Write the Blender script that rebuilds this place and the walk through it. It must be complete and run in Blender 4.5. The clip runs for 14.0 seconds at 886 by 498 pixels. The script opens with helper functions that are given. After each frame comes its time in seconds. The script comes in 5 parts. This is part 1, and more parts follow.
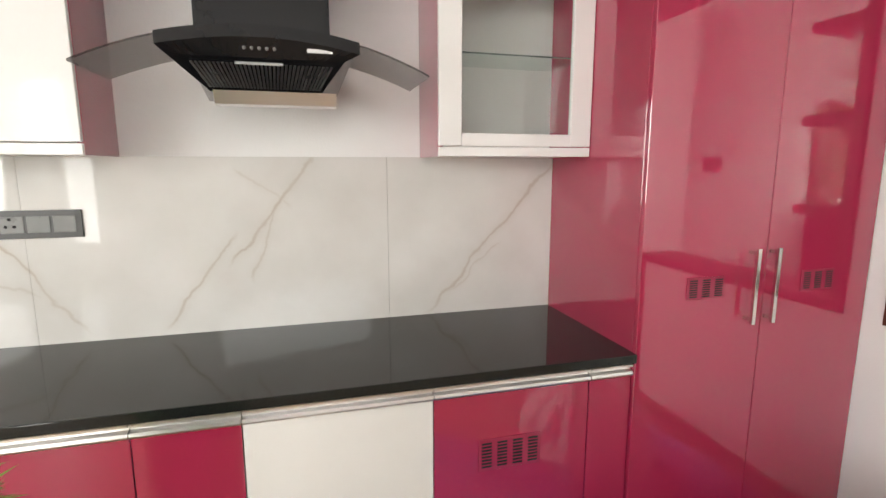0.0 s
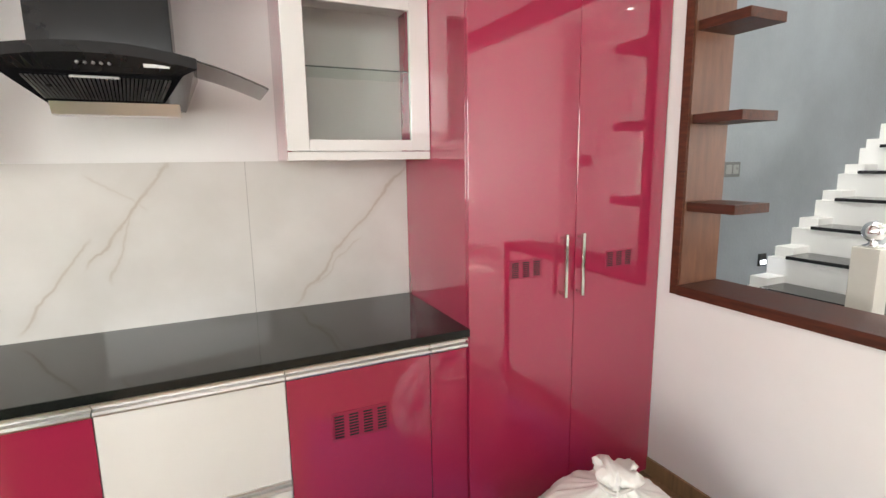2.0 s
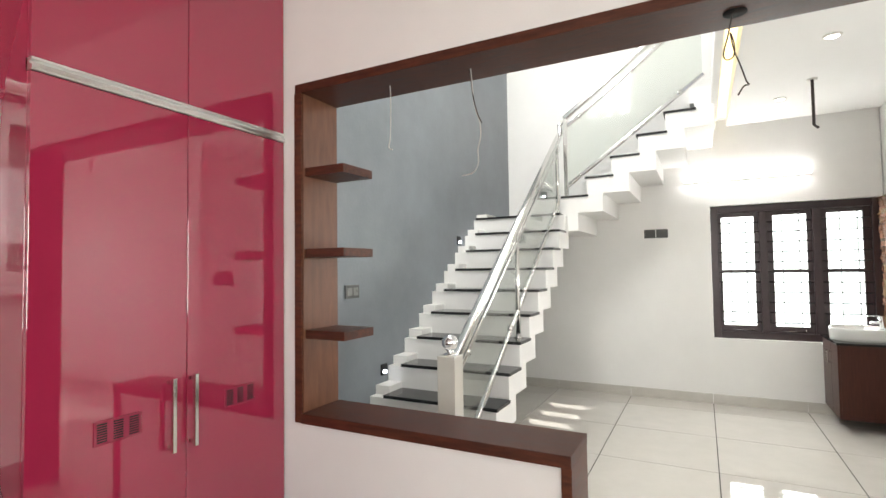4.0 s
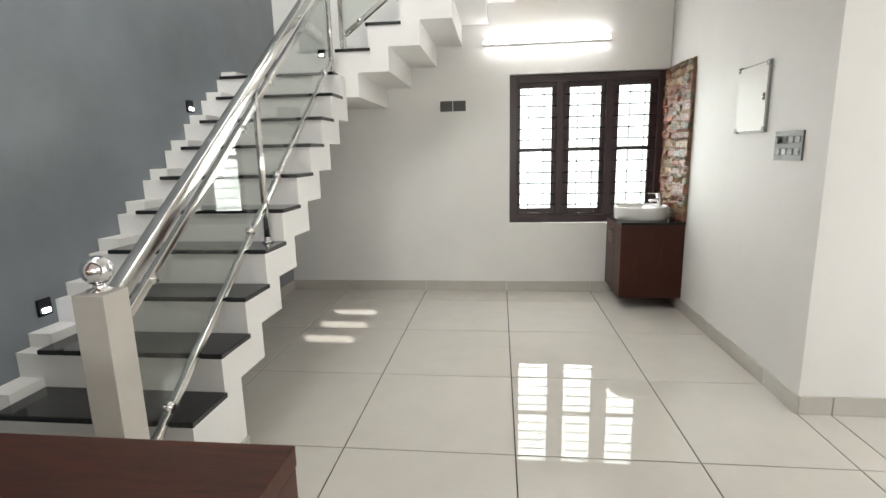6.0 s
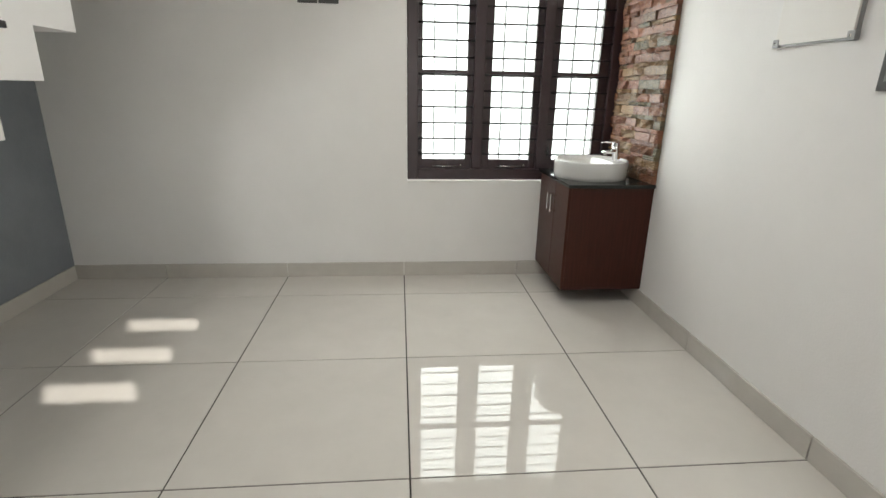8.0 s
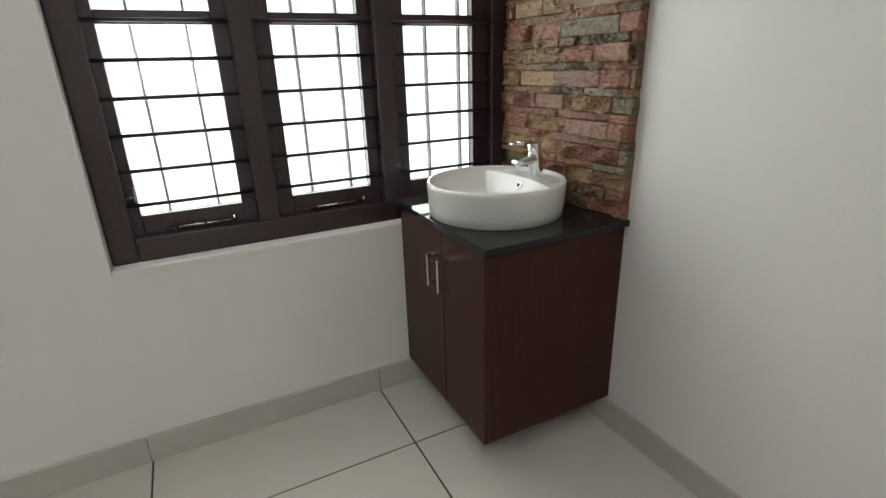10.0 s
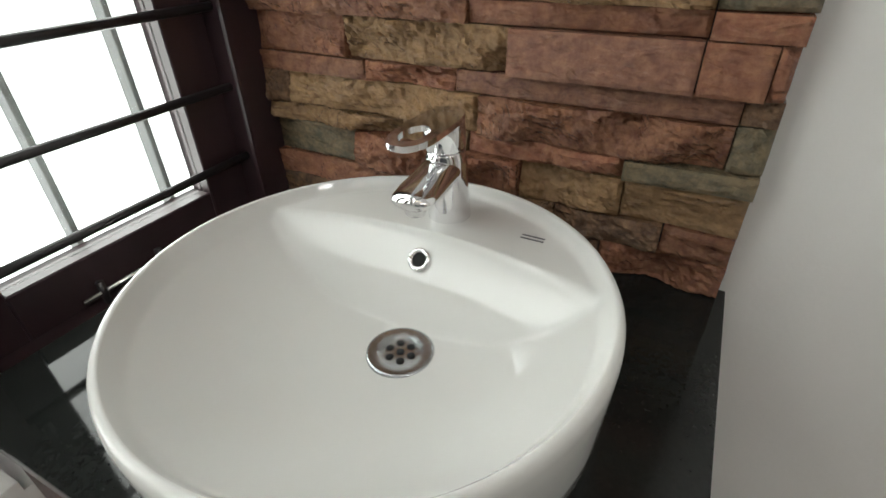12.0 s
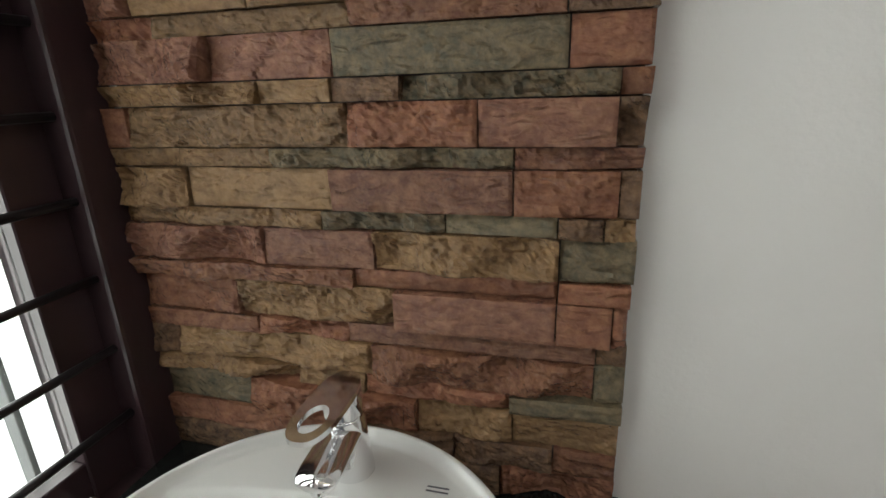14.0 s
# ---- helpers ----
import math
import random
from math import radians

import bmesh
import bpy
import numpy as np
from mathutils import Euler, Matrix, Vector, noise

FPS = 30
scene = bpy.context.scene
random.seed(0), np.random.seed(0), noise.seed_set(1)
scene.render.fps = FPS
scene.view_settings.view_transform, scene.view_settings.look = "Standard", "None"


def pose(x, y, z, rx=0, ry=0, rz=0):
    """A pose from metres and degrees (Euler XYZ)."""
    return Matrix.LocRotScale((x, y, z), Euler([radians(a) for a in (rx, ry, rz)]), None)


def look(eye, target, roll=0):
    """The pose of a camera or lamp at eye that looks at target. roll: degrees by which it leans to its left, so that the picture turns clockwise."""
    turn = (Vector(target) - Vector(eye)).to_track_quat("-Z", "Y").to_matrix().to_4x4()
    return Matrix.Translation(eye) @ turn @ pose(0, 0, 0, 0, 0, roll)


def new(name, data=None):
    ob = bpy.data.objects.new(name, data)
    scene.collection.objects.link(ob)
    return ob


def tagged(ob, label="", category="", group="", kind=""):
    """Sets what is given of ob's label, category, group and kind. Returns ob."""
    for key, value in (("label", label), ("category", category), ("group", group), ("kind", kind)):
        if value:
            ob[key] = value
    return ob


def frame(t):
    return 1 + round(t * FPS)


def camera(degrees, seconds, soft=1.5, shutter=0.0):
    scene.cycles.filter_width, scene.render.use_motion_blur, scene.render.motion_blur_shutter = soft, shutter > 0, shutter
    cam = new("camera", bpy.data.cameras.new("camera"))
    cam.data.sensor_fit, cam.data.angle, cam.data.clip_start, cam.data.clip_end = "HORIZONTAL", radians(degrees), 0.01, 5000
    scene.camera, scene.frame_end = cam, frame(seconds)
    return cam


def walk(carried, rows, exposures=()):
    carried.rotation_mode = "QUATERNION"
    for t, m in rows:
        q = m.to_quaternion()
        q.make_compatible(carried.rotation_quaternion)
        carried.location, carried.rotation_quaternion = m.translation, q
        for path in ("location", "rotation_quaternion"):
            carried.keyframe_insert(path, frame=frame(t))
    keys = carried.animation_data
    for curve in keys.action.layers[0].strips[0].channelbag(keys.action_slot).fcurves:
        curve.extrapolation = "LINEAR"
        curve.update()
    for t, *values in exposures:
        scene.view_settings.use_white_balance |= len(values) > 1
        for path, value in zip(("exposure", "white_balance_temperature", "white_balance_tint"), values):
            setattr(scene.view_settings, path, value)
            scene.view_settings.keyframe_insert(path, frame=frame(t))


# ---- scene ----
cam = camera(83.0, 14.0)
PATH = [
    (0, (0.143, 0.024, 1.325), (0.664, 1.928, 1.001), -0.1),
    (0.5, (0.232, -0.133, 1.287), (0.674, 1.763, 0.827), 0.4),
    (1, (0.271, -0.215, 1.284), (0.641, 1.672, 0.732), 0.1),
    (1.5, (0.294, -0.239, 1.3), (0.763, 1.628, 0.76), -0.2),
    (2, (0.3, -0.253, 1.34), (1.134, 1.533, 1.005), -0.9),
    (2.5, (0.271, -0.287, 1.387), (1.286, 1.434, 1.3), -1.3),
    (3, (0.244, -0.322, 1.429), (1.472, 1.257, 1.461), -0.7),
    (3.5, (0.258, -0.33, 1.428), (1.804, 0.935, 1.505), -0.5),
    (4, (0.436, -0.34, 1.43), (2.211, 0.578, 1.507), -0.8),
    (6.5, (1.863, -0.327, 1.309), (3.803, -0.195, 0.843), -0.9),
    (7, (2.23, -0.346, 1.268), (4.158, -0.289, 0.738), -0.5),
    (9.3, (4.132, -0.477, 1.235), (5.899, -1.152, 0.587), -1.3),
    (9.5, (4.306, -0.54, 1.224), (6.036, -1.298, 0.564), -2.4),
    (10, (4.712, -0.687, 1.205), (6.394, -1.525, 0.518), -1.8),
    (10.5, (5.114, -0.819, 1.19), (6.669, -1.841, 0.455), -2.8),
    (11, (5.443, -1.011, 1.18), (6.907, -2.118, 0.387), -4.9),
    (11.5, (5.686, -1.158, 1.14), (6.872, -2.51, 0.266), -1.8),
    (12, (5.829, -1.266, 1.13), (6.61, -2.742, 0.03), -1.3),
    (12.5, (5.856, -1.314, 1.13), (6.388, -2.846, -0.039), -0.7),
    (13, (5.853, -1.325, 1.16), (6.329, -2.89, 0.009), -1.5),
    (13.5, (5.841, -1.31, 1.213), (6.304, -3.026, 0.296), -1.9),
    (14, (5.827, -1.286, 1.268), (6.316, -3.121, 0.641), -1.9),
]
walk(cam, [(t, look(eye, target, roll)) for t, eye, target, roll in PATH],
     exposures=[(0.0, 0.6), (1.5, 0.7), (2.0, 0.65), (2.5, 0.15), (3.0, 0.25), (3.5, 0.05), (4.0, 0.3), (6.5, -0.2), (7.0, -0.2), (9.3, -0.65), (10.0, -0.85), (11.0, -0.8), (11.5, -0.55), (12.0, -0.75), (12.5, -1.0), (13.0, -0.85), (13.5, -0.6), (14.0, -1.0)])

# power of the lamp in each opening; several openings are added out of view
L_KS, L_KW, L_KC, L_SKY, L_LIV, L_LW, L_UW, L_DW = 9, 100, 28, 52, 100, 28, 90, 31
DAY = (1.0, 0.995, 0.955)

# ---------- light ----------
world = bpy.data.worlds.new("sky")
scene.world = world
world.use_nodes = True
wn = world.node_tree
sky = wn.nodes.new("ShaderNodeTexSky")
sky.sky_type = "NISHITA"
sky.sun_disc = False
sky.sun_elevation = radians(53)
sky.sun_rotation = radians(-58.6)
wn.links.new(sky.outputs[0], wn.nodes["Background"].inputs[0])
wn.nodes["Background"].inputs[1].default_value = 0.12


def lamp_area(name, eye, target, w, h, power, colour=DAY):
    d = bpy.data.lights.new(name, "AREA")
    d.shape, d.size, d.size_y, d.energy, d.color = "RECTANGLE", w, h, power, colour
    ob = new(name, d)
    ob.matrix_basis = look(eye, target)
    return ob


sun = bpy.data.lights.new("sun", "SUN")
sun.energy, sun.angle, sun.color = 4.5, radians(0.5), (1.0, 0.95, 0.87)
SUN_WAY = Vector((2.95, 1.8, -4.6)).normalized()
sun_ob = new("sun", sun)
sun_ob.matrix_basis = look((0, 0, 12), Vector((0, 0, 12)) + SUN_WAY)

# daylight lamps in the openings; those noted below are added fill light
lamp_area("window_light_kitchen_south", (-2.32, -2.74, 1.3), (-2.32, 0, 1.1), 0.28, 1.7, L_KS)
lamp_area("window_light_kitchen_west", (-3.24, -1.2, 1.5), (0, -0.4, 1.2), 2.7, 1.3, L_KW)
# added fill lamp in an invented high window, brightens the counter side
lamp_area("fill_light_kitchen_high", (0.0, -2.74, 2.12), (0.8, 0, 0.9), 1.9, 0.8, L_KC)
# added fill lamp above view, brightens the stair void
lamp_area("fill_light_upper_north", (4.2, 1.86, 4.6), (4.2, 0.2, 3.2), 2.2, 1.3, L_SKY)
# added fill lamp high in the west wall, no such window is known
lamp_area("fill_light_upper_west", (2.36, 0.9, 4.4), (6.35, 0.9, 3.4), 0.7, 1.3, L_UW)
lamp_area("window_light_dining", (6.462, -1.128, 1.352), (0, -1.128, 1.352), 1.26, 1.22, L_DW)
# added fill lamp in an unseen opening, lifts the wall under the stairs
lamp_area("fill_light_living_west", (2.20, -3.58, 1.5), (6.3, 0.6, 1.0), 1.1, 1.2, L_LW)
# added fill lamp at the unseen living end, shines towards the stairs
lamp_area("fill_light_living", (3.2, -7.95, 1.4), (3.4, -2, 0.9), 1.1, 1.3, L_LIV)


# ---------- materials ----------
def material(name, colour, rough=0.5, metal=0.0, vary=0.0, scale=8.0, bump=0.0, bump_scale=60.0, coat=0.0, spec=0.5, stretch=(1, 1, 1), second=None, fine=0.0, object_vary=0.0):
    m = bpy.data.materials.new(name)
    m.use_nodes = True
    nt = m.node_tree
    b = nt.nodes["Principled BSDF"]
    b.inputs["Base Color"].default_value = (*colour, 1)
    b.inputs["Roughness"].default_value = rough
    b.inputs["Metallic"].default_value = metal
    b.inputs["Coat Weight"].default_value = coat
    b.inputs["Specular IOR Level"].default_value = spec
    tc = nt.nodes.new("ShaderNodeTexCoord")
    mp = nt.nodes.new("ShaderNodeMapping")
    mp.inputs["Scale"].default_value = stretch
    nt.links.new(tc.outputs["Object"], mp.inputs[0])
    if vary or second:
        n = nt.nodes.new("ShaderNodeTexNoise")
        n.inputs["Scale"].default_value = scale
        n.inputs["Detail"].default_value = 7
        n.inputs["Roughness"].default_value = 0.62
        nt.links.new(mp.outputs[0], n.inputs["Vector"])
        r = nt.nodes.new("ShaderNodeValToRGB")
        lo = second or tuple(max(0, c * (1 - vary)) for c in colour)
        hi = colour if second else tuple(min(1, c * (1 + vary)) for c in colour)
        r.color_ramp.elements[0].position, r.color_ramp.elements[1].position = 0.3, 0.7
        r.color_ramp.elements[0].color, r.color_ramp.elements[1].color = (*lo, 1), (*hi, 1)
        nt.links.new(n.outputs[0], r.inputs[0])
        out = r.outputs[0]
        if object_vary:
            oi = nt.nodes.new("ShaderNodeObjectInfo")
            hs = nt.nodes.new("ShaderNodeHueSaturation")
            mr = nt.nodes.new("ShaderNodeMapRange")
            mr.inputs["To Min"].default_value, mr.inputs["To Max"].default_value = 1 - object_vary, 1 + object_vary
            nt.links.new(oi.outputs["Random"], mr.inputs[0])
            nt.links.new(mr.outputs[0], hs.inputs["Value"])
            nt.links.new(out, hs.inputs["Color"])
            out = hs.outputs[0]
        nt.links.new(out, b.inputs["Base Color"])
        mr2 = nt.nodes.new("ShaderNodeMapRange")
        mr2.inputs["To Min"].default_value, mr2.inputs["To Max"].default_value = max(0.0, rough * 0.8), min(1.0, rough * 1.25)
        nt.links.new(n.outputs[0], mr2.inputs[0])
        nt.links.new(mr2.outputs[0], b.inputs["Roughness"])
    if bump:
        n2 = nt.nodes.new("ShaderNodeTexNoise")
        n2.inputs["Scale"].default_value = bump_scale
        n2.inputs["Detail"].default_value = 4
        nt.links.new(mp.outputs[0], n2.inputs["Vector"])
        bp = nt.nodes.new("ShaderNodeBump")
        bp.inputs["Strength"].default_value = 1.0
        bp.inputs["Distance"].default_value = bump
        nt.links.new(n2.outputs[0], bp.inputs["Height"])
        nt.links.new(bp.outputs[0], b.inputs["Normal"])
    return m


def glass(name, tint=(1, 1, 1), rough=0.0, gloss=1.0, clear=0.9):
    # thin pane: clear straight through, mirror by Fresnel
    m = bpy.data.materials.new(name)
    m.use_nodes = True
    nt = m.node_tree
    nt.nodes.remove(nt.nodes["Principled BSDF"])
    tr = nt.nodes.new("ShaderNodeBsdfTransparent")
    tr.inputs[0].default_value = (*tint, 1)
    gl = nt.nodes.new("ShaderNodeBsdfGlossy")
    gl.inputs["Roughness"].default_value = rough
    fr = nt.nodes.new("ShaderNodeLayerWeight")
    fr.inputs[0].default_value = 0.5
    pw = nt.nodes.new("ShaderNodeMath")
    pw.operation = "POWER"
    pw.inputs[1].default_value = 4.0
    ma = nt.nodes.new("ShaderNodeMath")
    ma.operation = "MULTIPLY_ADD"
    ma.inputs[1].default_value = 0.9 * gloss
    ma.inputs[2].default_value = 0.04 * gloss
    mx = nt.nodes.new("ShaderNodeMixShader")
    nt.links.new(fr.outputs["Facing"], pw.inputs[0])
    nt.links.new(pw.outputs[0], ma.inputs[0])
    nt.links.new(ma.outputs[0], mx.inputs[0])
    nt.links.new(tr.outputs[0], mx.inputs[1])
    nt.links.new(gl.outputs[0], mx.inputs[2])
    nt.links.new(mx.outputs[0], nt.nodes["Material Output"].inputs[0])
    return m


def glow(name, colour, strength):
    m = bpy.data.materials.new(name)
    m.use_nodes = True
    b = m.node_tree.nodes["Principled BSDF"]
    b.inputs["Base Color"].default_value = (*colour, 1)
    b.inputs["Emission Color"].default_value = (*colour, 1)
    b.inputs["Emission Strength"].default_value = strength
    return m


def marble(name, veins):
    """Polished white marble tile; each vein runs from (x, z) to (x, z): width, strength."""
    m = bpy.data.materials.new(name)
    m.use_nodes = True
    nt = m.node_tree
    b = nt.nodes["Principled BSDF"]
    b.inputs["Roughness"].default_value = 0.03

    def calc(op, a, c, third=None):
        n = nt.nodes.new("ShaderNodeMath")
        n.operation = op
        for k, v in enumerate((a, c, third)):
            if v is None:
                continue
            if isinstance(v, (int, float)):
                n.inputs[k].default_value = v
            else:
                nt.links.new(v, n.inputs[k])
        return n.outputs[0]

    def fade(v, near, far):
        n = nt.nodes.new("ShaderNodeMapRange")
        n.interpolation_type = "SMOOTHSTEP"
        n.inputs["From Min"].default_value, n.inputs["From Max"].default_value = near, far
        n.inputs["To Min"].default_value, n.inputs["To Max"].default_value = 1.0, 0.0
        nt.links.new(v, n.inputs[0])
        return n.outputs[0]
    tc = nt.nodes.new("ShaderNodeTexCoord")
    sep = nt.nodes.new("ShaderNodeSeparateXYZ")
    nt.links.new(tc.outputs["Object"], sep.inputs[0])
    X, Z = sep.outputs[0], sep.outputs[2]

    def cloud(scale, detail=5):
        n = nt.nodes.new("ShaderNodeTexNoise")
        n.inputs["Scale"].default_value = scale
        n.inputs["Detail"].default_value = detail
        nt.links.new(tc.outputs["Object"], n.inputs["Vector"])
        return n.outputs[0]
    warp = calc("MULTIPLY_ADD", cloud(7.0, 6), 0.09, -0.045)
    patch = cloud(3.0)
    total = None
    for x0, z0, x1, z1, width, strength in veins:
        length = math.hypot(x1 - x0, z1 - z0)
        ux, uz = (x1 - x0) / length, (z1 - z0) / length
        along = calc("ADD", calc("MULTIPLY", X, ux), calc("MULTIPLY_ADD", Z, uz, -(x0 * ux + z0 * uz) - length / 2))
        across = calc("ADD", calc("MULTIPLY", X, -uz), calc("MULTIPLY_ADD", Z, ux, x0 * uz - z0 * ux))
        off = calc("ABSOLUTE", calc("ADD", across, warp), 0)
        line = calc("ADD", fade(off, 0.0, width * 1.5), calc("MULTIPLY", fade(off, 0.0, width * 6), 0.28))
        ends = fade(calc("ABSOLUTE", along, 0), length * 0.36, length * 0.52)
        v = calc("MULTIPLY", calc("MULTIPLY", line, ends), calc("MULTIPLY", patch, strength * 0.47))
        total = v if total is None else calc("MAXIMUM", total, v)
    base = nt.nodes.new("ShaderNodeValToRGB")
    base.color_ramp.elements[0].position, base.color_ramp.elements[0].color = 0.3, (0.60, 0.58, 0.545, 1)
    base.color_ramp.elements[1].position, base.color_ramp.elements[1].color = 0.7, (0.70, 0.685, 0.655, 1)
    nt.links.new(patch, base.inputs[0])
    mx = nt.nodes.new("ShaderNodeMix")
    mx.data_type = "RGBA"
    nt.links.new(total, mx.inputs[0])
    nt.links.new(base.outputs[0], mx.inputs[6])
    mx.inputs[7].default_value = (0.34, 0.25, 0.16, 1)
    nt.links.new(mx.outputs[2], b.inputs["Base Color"])
    return m


M_WALL = material("white_wall_paint", (0.80, 0.79, 0.77), 0.55, vary=0.03, scale=2.0, bump=0.0006, bump_scale=140)
M_CEIL = material("white_ceiling_paint", (0.84, 0.83, 0.81), 0.7, vary=0.02, scale=2)
M_GREY = material("grey_texture_paint", (0.20, 0.22, 0.243), 0.32, vary=0.13, scale=2.2, bump=0.0012, bump_scale=50)
M_PINK = material("pink_acrylic", (0.36, 0.022, 0.066), 0.025, vary=0.04, scale=1.5, coat=0.95, spec=0.65)
M_PINK_IN = material("pink_laminate_edge", (0.30, 0.028, 0.066), 0.16, vary=0.05, scale=3)
M_WHITE_AC = material("white_acrylic", (0.78, 0.77, 0.75), 0.08, vary=0.02, scale=2, coat=0.5)
M_WHITE_LAM = material("white_laminate", (0.79, 0.77, 0.73), 0.3, vary=0.02, scale=3)
M_CAB_IN = material("cabinet_interior_laminate", (0.68, 0.67, 0.64), 0.5, vary=0.04, scale=4)
M_PLY = material("pale_plywood_edge", (0.52, 0.40, 0.27), 0.6, vary=0.15, scale=12, stretch=(1, 8, 8))
M_ALU = material("brushed_aluminium", (0.80, 0.79, 0.78), 0.3, metal=1.0, vary=0.03, scale=6)
M_STEEL = material("polished_steel", (0.70, 0.69, 0.67), 0.15, metal=1.0, vary=0.05, scale=6)
M_CHROME = material("chrome", (0.84, 0.84, 0.85), 0.09, metal=1.0, vary=0.03, scale=10)
M_GRANITE = material("black_granite", (0.010, 0.0115, 0.0108), 0.06, second=(0.0165, 0.018, 0.017), scale=180, coat=0.0, spec=0.36)
M_TREAD = material("black_granite_tread", (0.011, 0.011, 0.012), 0.10, second=(0.028, 0.028, 0.029), scale=220)
M_MARBLE = marble("veined_marble_tile", ((0.20, 1.39, -0.14, 0.96, 0.007, 1.5), (-0.10, 1.10, -0.37, 0.75, 0.006, 1.2), (1.19, 1.40, 0.58, 0.71, 0.007, 1.6), (-0.94, 1.22, -0.60, 0.74, 0.006, 1.4),
                                           (0.04, 1.20, -0.06, 0.90, 0.005, 1.0), (0.93, 1.02, 0.66, 0.80, 0.005, 0.9), (-1.05, 1.02, -0.72, 0.88, 0.005, 0.9), (-0.10, 1.33, 0.10, 1.18, 0.005, 0.6), (-1.25, 1.40, -1.75, 0.80, 0.007, 1.4)))
M_TILE = material("cream_vitrified_tile", (0.60, 0.575, 0.53), 0.012, vary=0.035, scale=5, object_vary=0.012)
M_GROUT = material("dark_grout", (0.028, 0.023, 0.019), 0.8, vary=0.3, scale=30)
M_SKIRT = material("beige_skirting_tile", (0.53, 0.505, 0.46), 0.12, vary=0.05, scale=6)
M_KFLOOR = material("brown_wood_tile", (0.27, 0.17, 0.09), 0.3, vary=0.25, scale=5, stretch=(1, 8, 1))
M_WOOD = material("stained_teak", (0.12, 0.036, 0.017), 0.42, second=(0.05, 0.016, 0.009), scale=7, stretch=(1.5, 1.5, 9), bump=0.0004, bump_scale=60, coat=0.04, spec=0.28)
M_WOOD_H = material("stained_teak_lengthwise", (0.105, 0.030, 0.015), 0.42, second=(0.04, 0.013, 0.008), scale=7, stretch=(9, 1.2, 9), bump=0.0004, bump_scale=60, coat=0.04, spec=0.28)
M_JAMB = material("brown_jamb_veneer", (0.19, 0.078, 0.04), 0.4, second=(0.11, 0.042, 0.021), scale=6, stretch=(6, 6, 0.9), coat=0.2)
M_VANITY = material("dark_walnut_laminate", (0.060, 0.0175, 0.0105), 0.34, second=(0.036, 0.0105, 0.0068), scale=9, stretch=(9, 9, 0.6), spec=0.22, bump=0.0003, bump_scale=80)
M_WINFRAME = material("dark_brown_window_paint", (0.036, 0.020, 0.023), 0.3, vary=0.2, scale=7, stretch=(3, 3, 1), bump=0.00006, bump_scale=60)
M_BAR = material("black_grille_paint", (0.018, 0.016, 0.017), 0.4, vary=0.2, scale=20)
M_CERAMIC = material("white_ceramic", (0.66, 0.66, 0.64), 0.03, vary=0.01, scale=3, spec=0.5)
M_BLACK = material("black_enamel", (0.008, 0.008, 0.009), 0.16, vary=0.05, scale=2, spec=0.3)
M_HOODDARK = material("grey_steel_mesh", (0.22, 0.22, 0.22), 0.3, metal=0.9, vary=0.15, scale=30)
# near-black for the latches, and for the shade inside slots and holes
M_HOLE = material("latch_and_hole_shade_black", (0.006, 0.006, 0.006), 0.8)
M_SOCK = material("grey_switch_plastic", (0.07, 0.07, 0.068), 0.3, vary=0.08, scale=20)
M_SOCK2 = material("light_grey_switch_plastic", (0.19, 0.19, 0.184), 0.28, vary=0.06, scale=20)
M_UPBAR = material("grey_bar_paint", (0.28, 0.285, 0.28), 0.4, vary=0.06, scale=12)
M_SOCKPALE = material("grey_lamp_cover", (0.24, 0.24, 0.235), 0.35, vary=0.05, scale=20)
M_PRINT = material("pale_print", (0.62, 0.62, 0.62), 0.4)
M_LOGO = material("dark_print", (0.12, 0.12, 0.13), 0.4)
M_BLUE = material("blue_tarpaulin", (0.028, 0.15, 0.52), 0.36, vary=0.18, scale=14, bump=0.0012, bump_scale=260)
M_SACK = material("white_plastic_sack", (0.80, 0.79, 0.76), 0.34, vary=0.05, scale=9, bump=0.0022, bump_scale=30)
M_CLEAR = material("cloudy_plastic_sheet", (0.60, 0.57, 0.55), 0.3, vary=0.1, scale=12, bump=0.002, bump_scale=40)
M_WIRE_W = material("white_cable", (0.6, 0.58, 0.55), 0.45, vary=0.05, scale=30)
M_WIRE_B = material("brown_black_cable", (0.05, 0.035, 0.028), 0.45, vary=0.1, scale=30)
M_GLASS = glass("clear_glass", (0.93, 0.96, 0.95))
M_SHELFGLASS = glass("shelf_glass", (0.93, 0.96, 0.95), gloss=0.15)
M_RAILGLASS = glass("railing_glass", (0.86, 0.88, 0.86), gloss=0.9)
M_UPPERGLASS = glass("upper_railing_glass", (0.90, 0.92, 0.90), gloss=0.25)
M_GLASSEDGE = material("green_glass_edge", (0.05, 0.085, 0.075), 0.15, vary=0.1, scale=20)
M_HOODGLASS = glass("smoked_glass", (0.52, 0.52, 0.51), gloss=1.0)
M_FROST = glow("bright_overcast_sky", (1.0, 1.0, 1.0), 2.6)
M_TUBE = glow("tube_light", (1.0, 0.99, 0.97), 38.0)
M_SPOT = glow("lit_downlight", (1.0, 0.97, 0.90), 9.0)
M_COVE = glow("warm_cove_strip", (1.0, 0.83, 0.45), 1.3)
M_STEPLAMP = glow("lit_step_lamp", (0.85, 0.9, 1.0), 9.0)


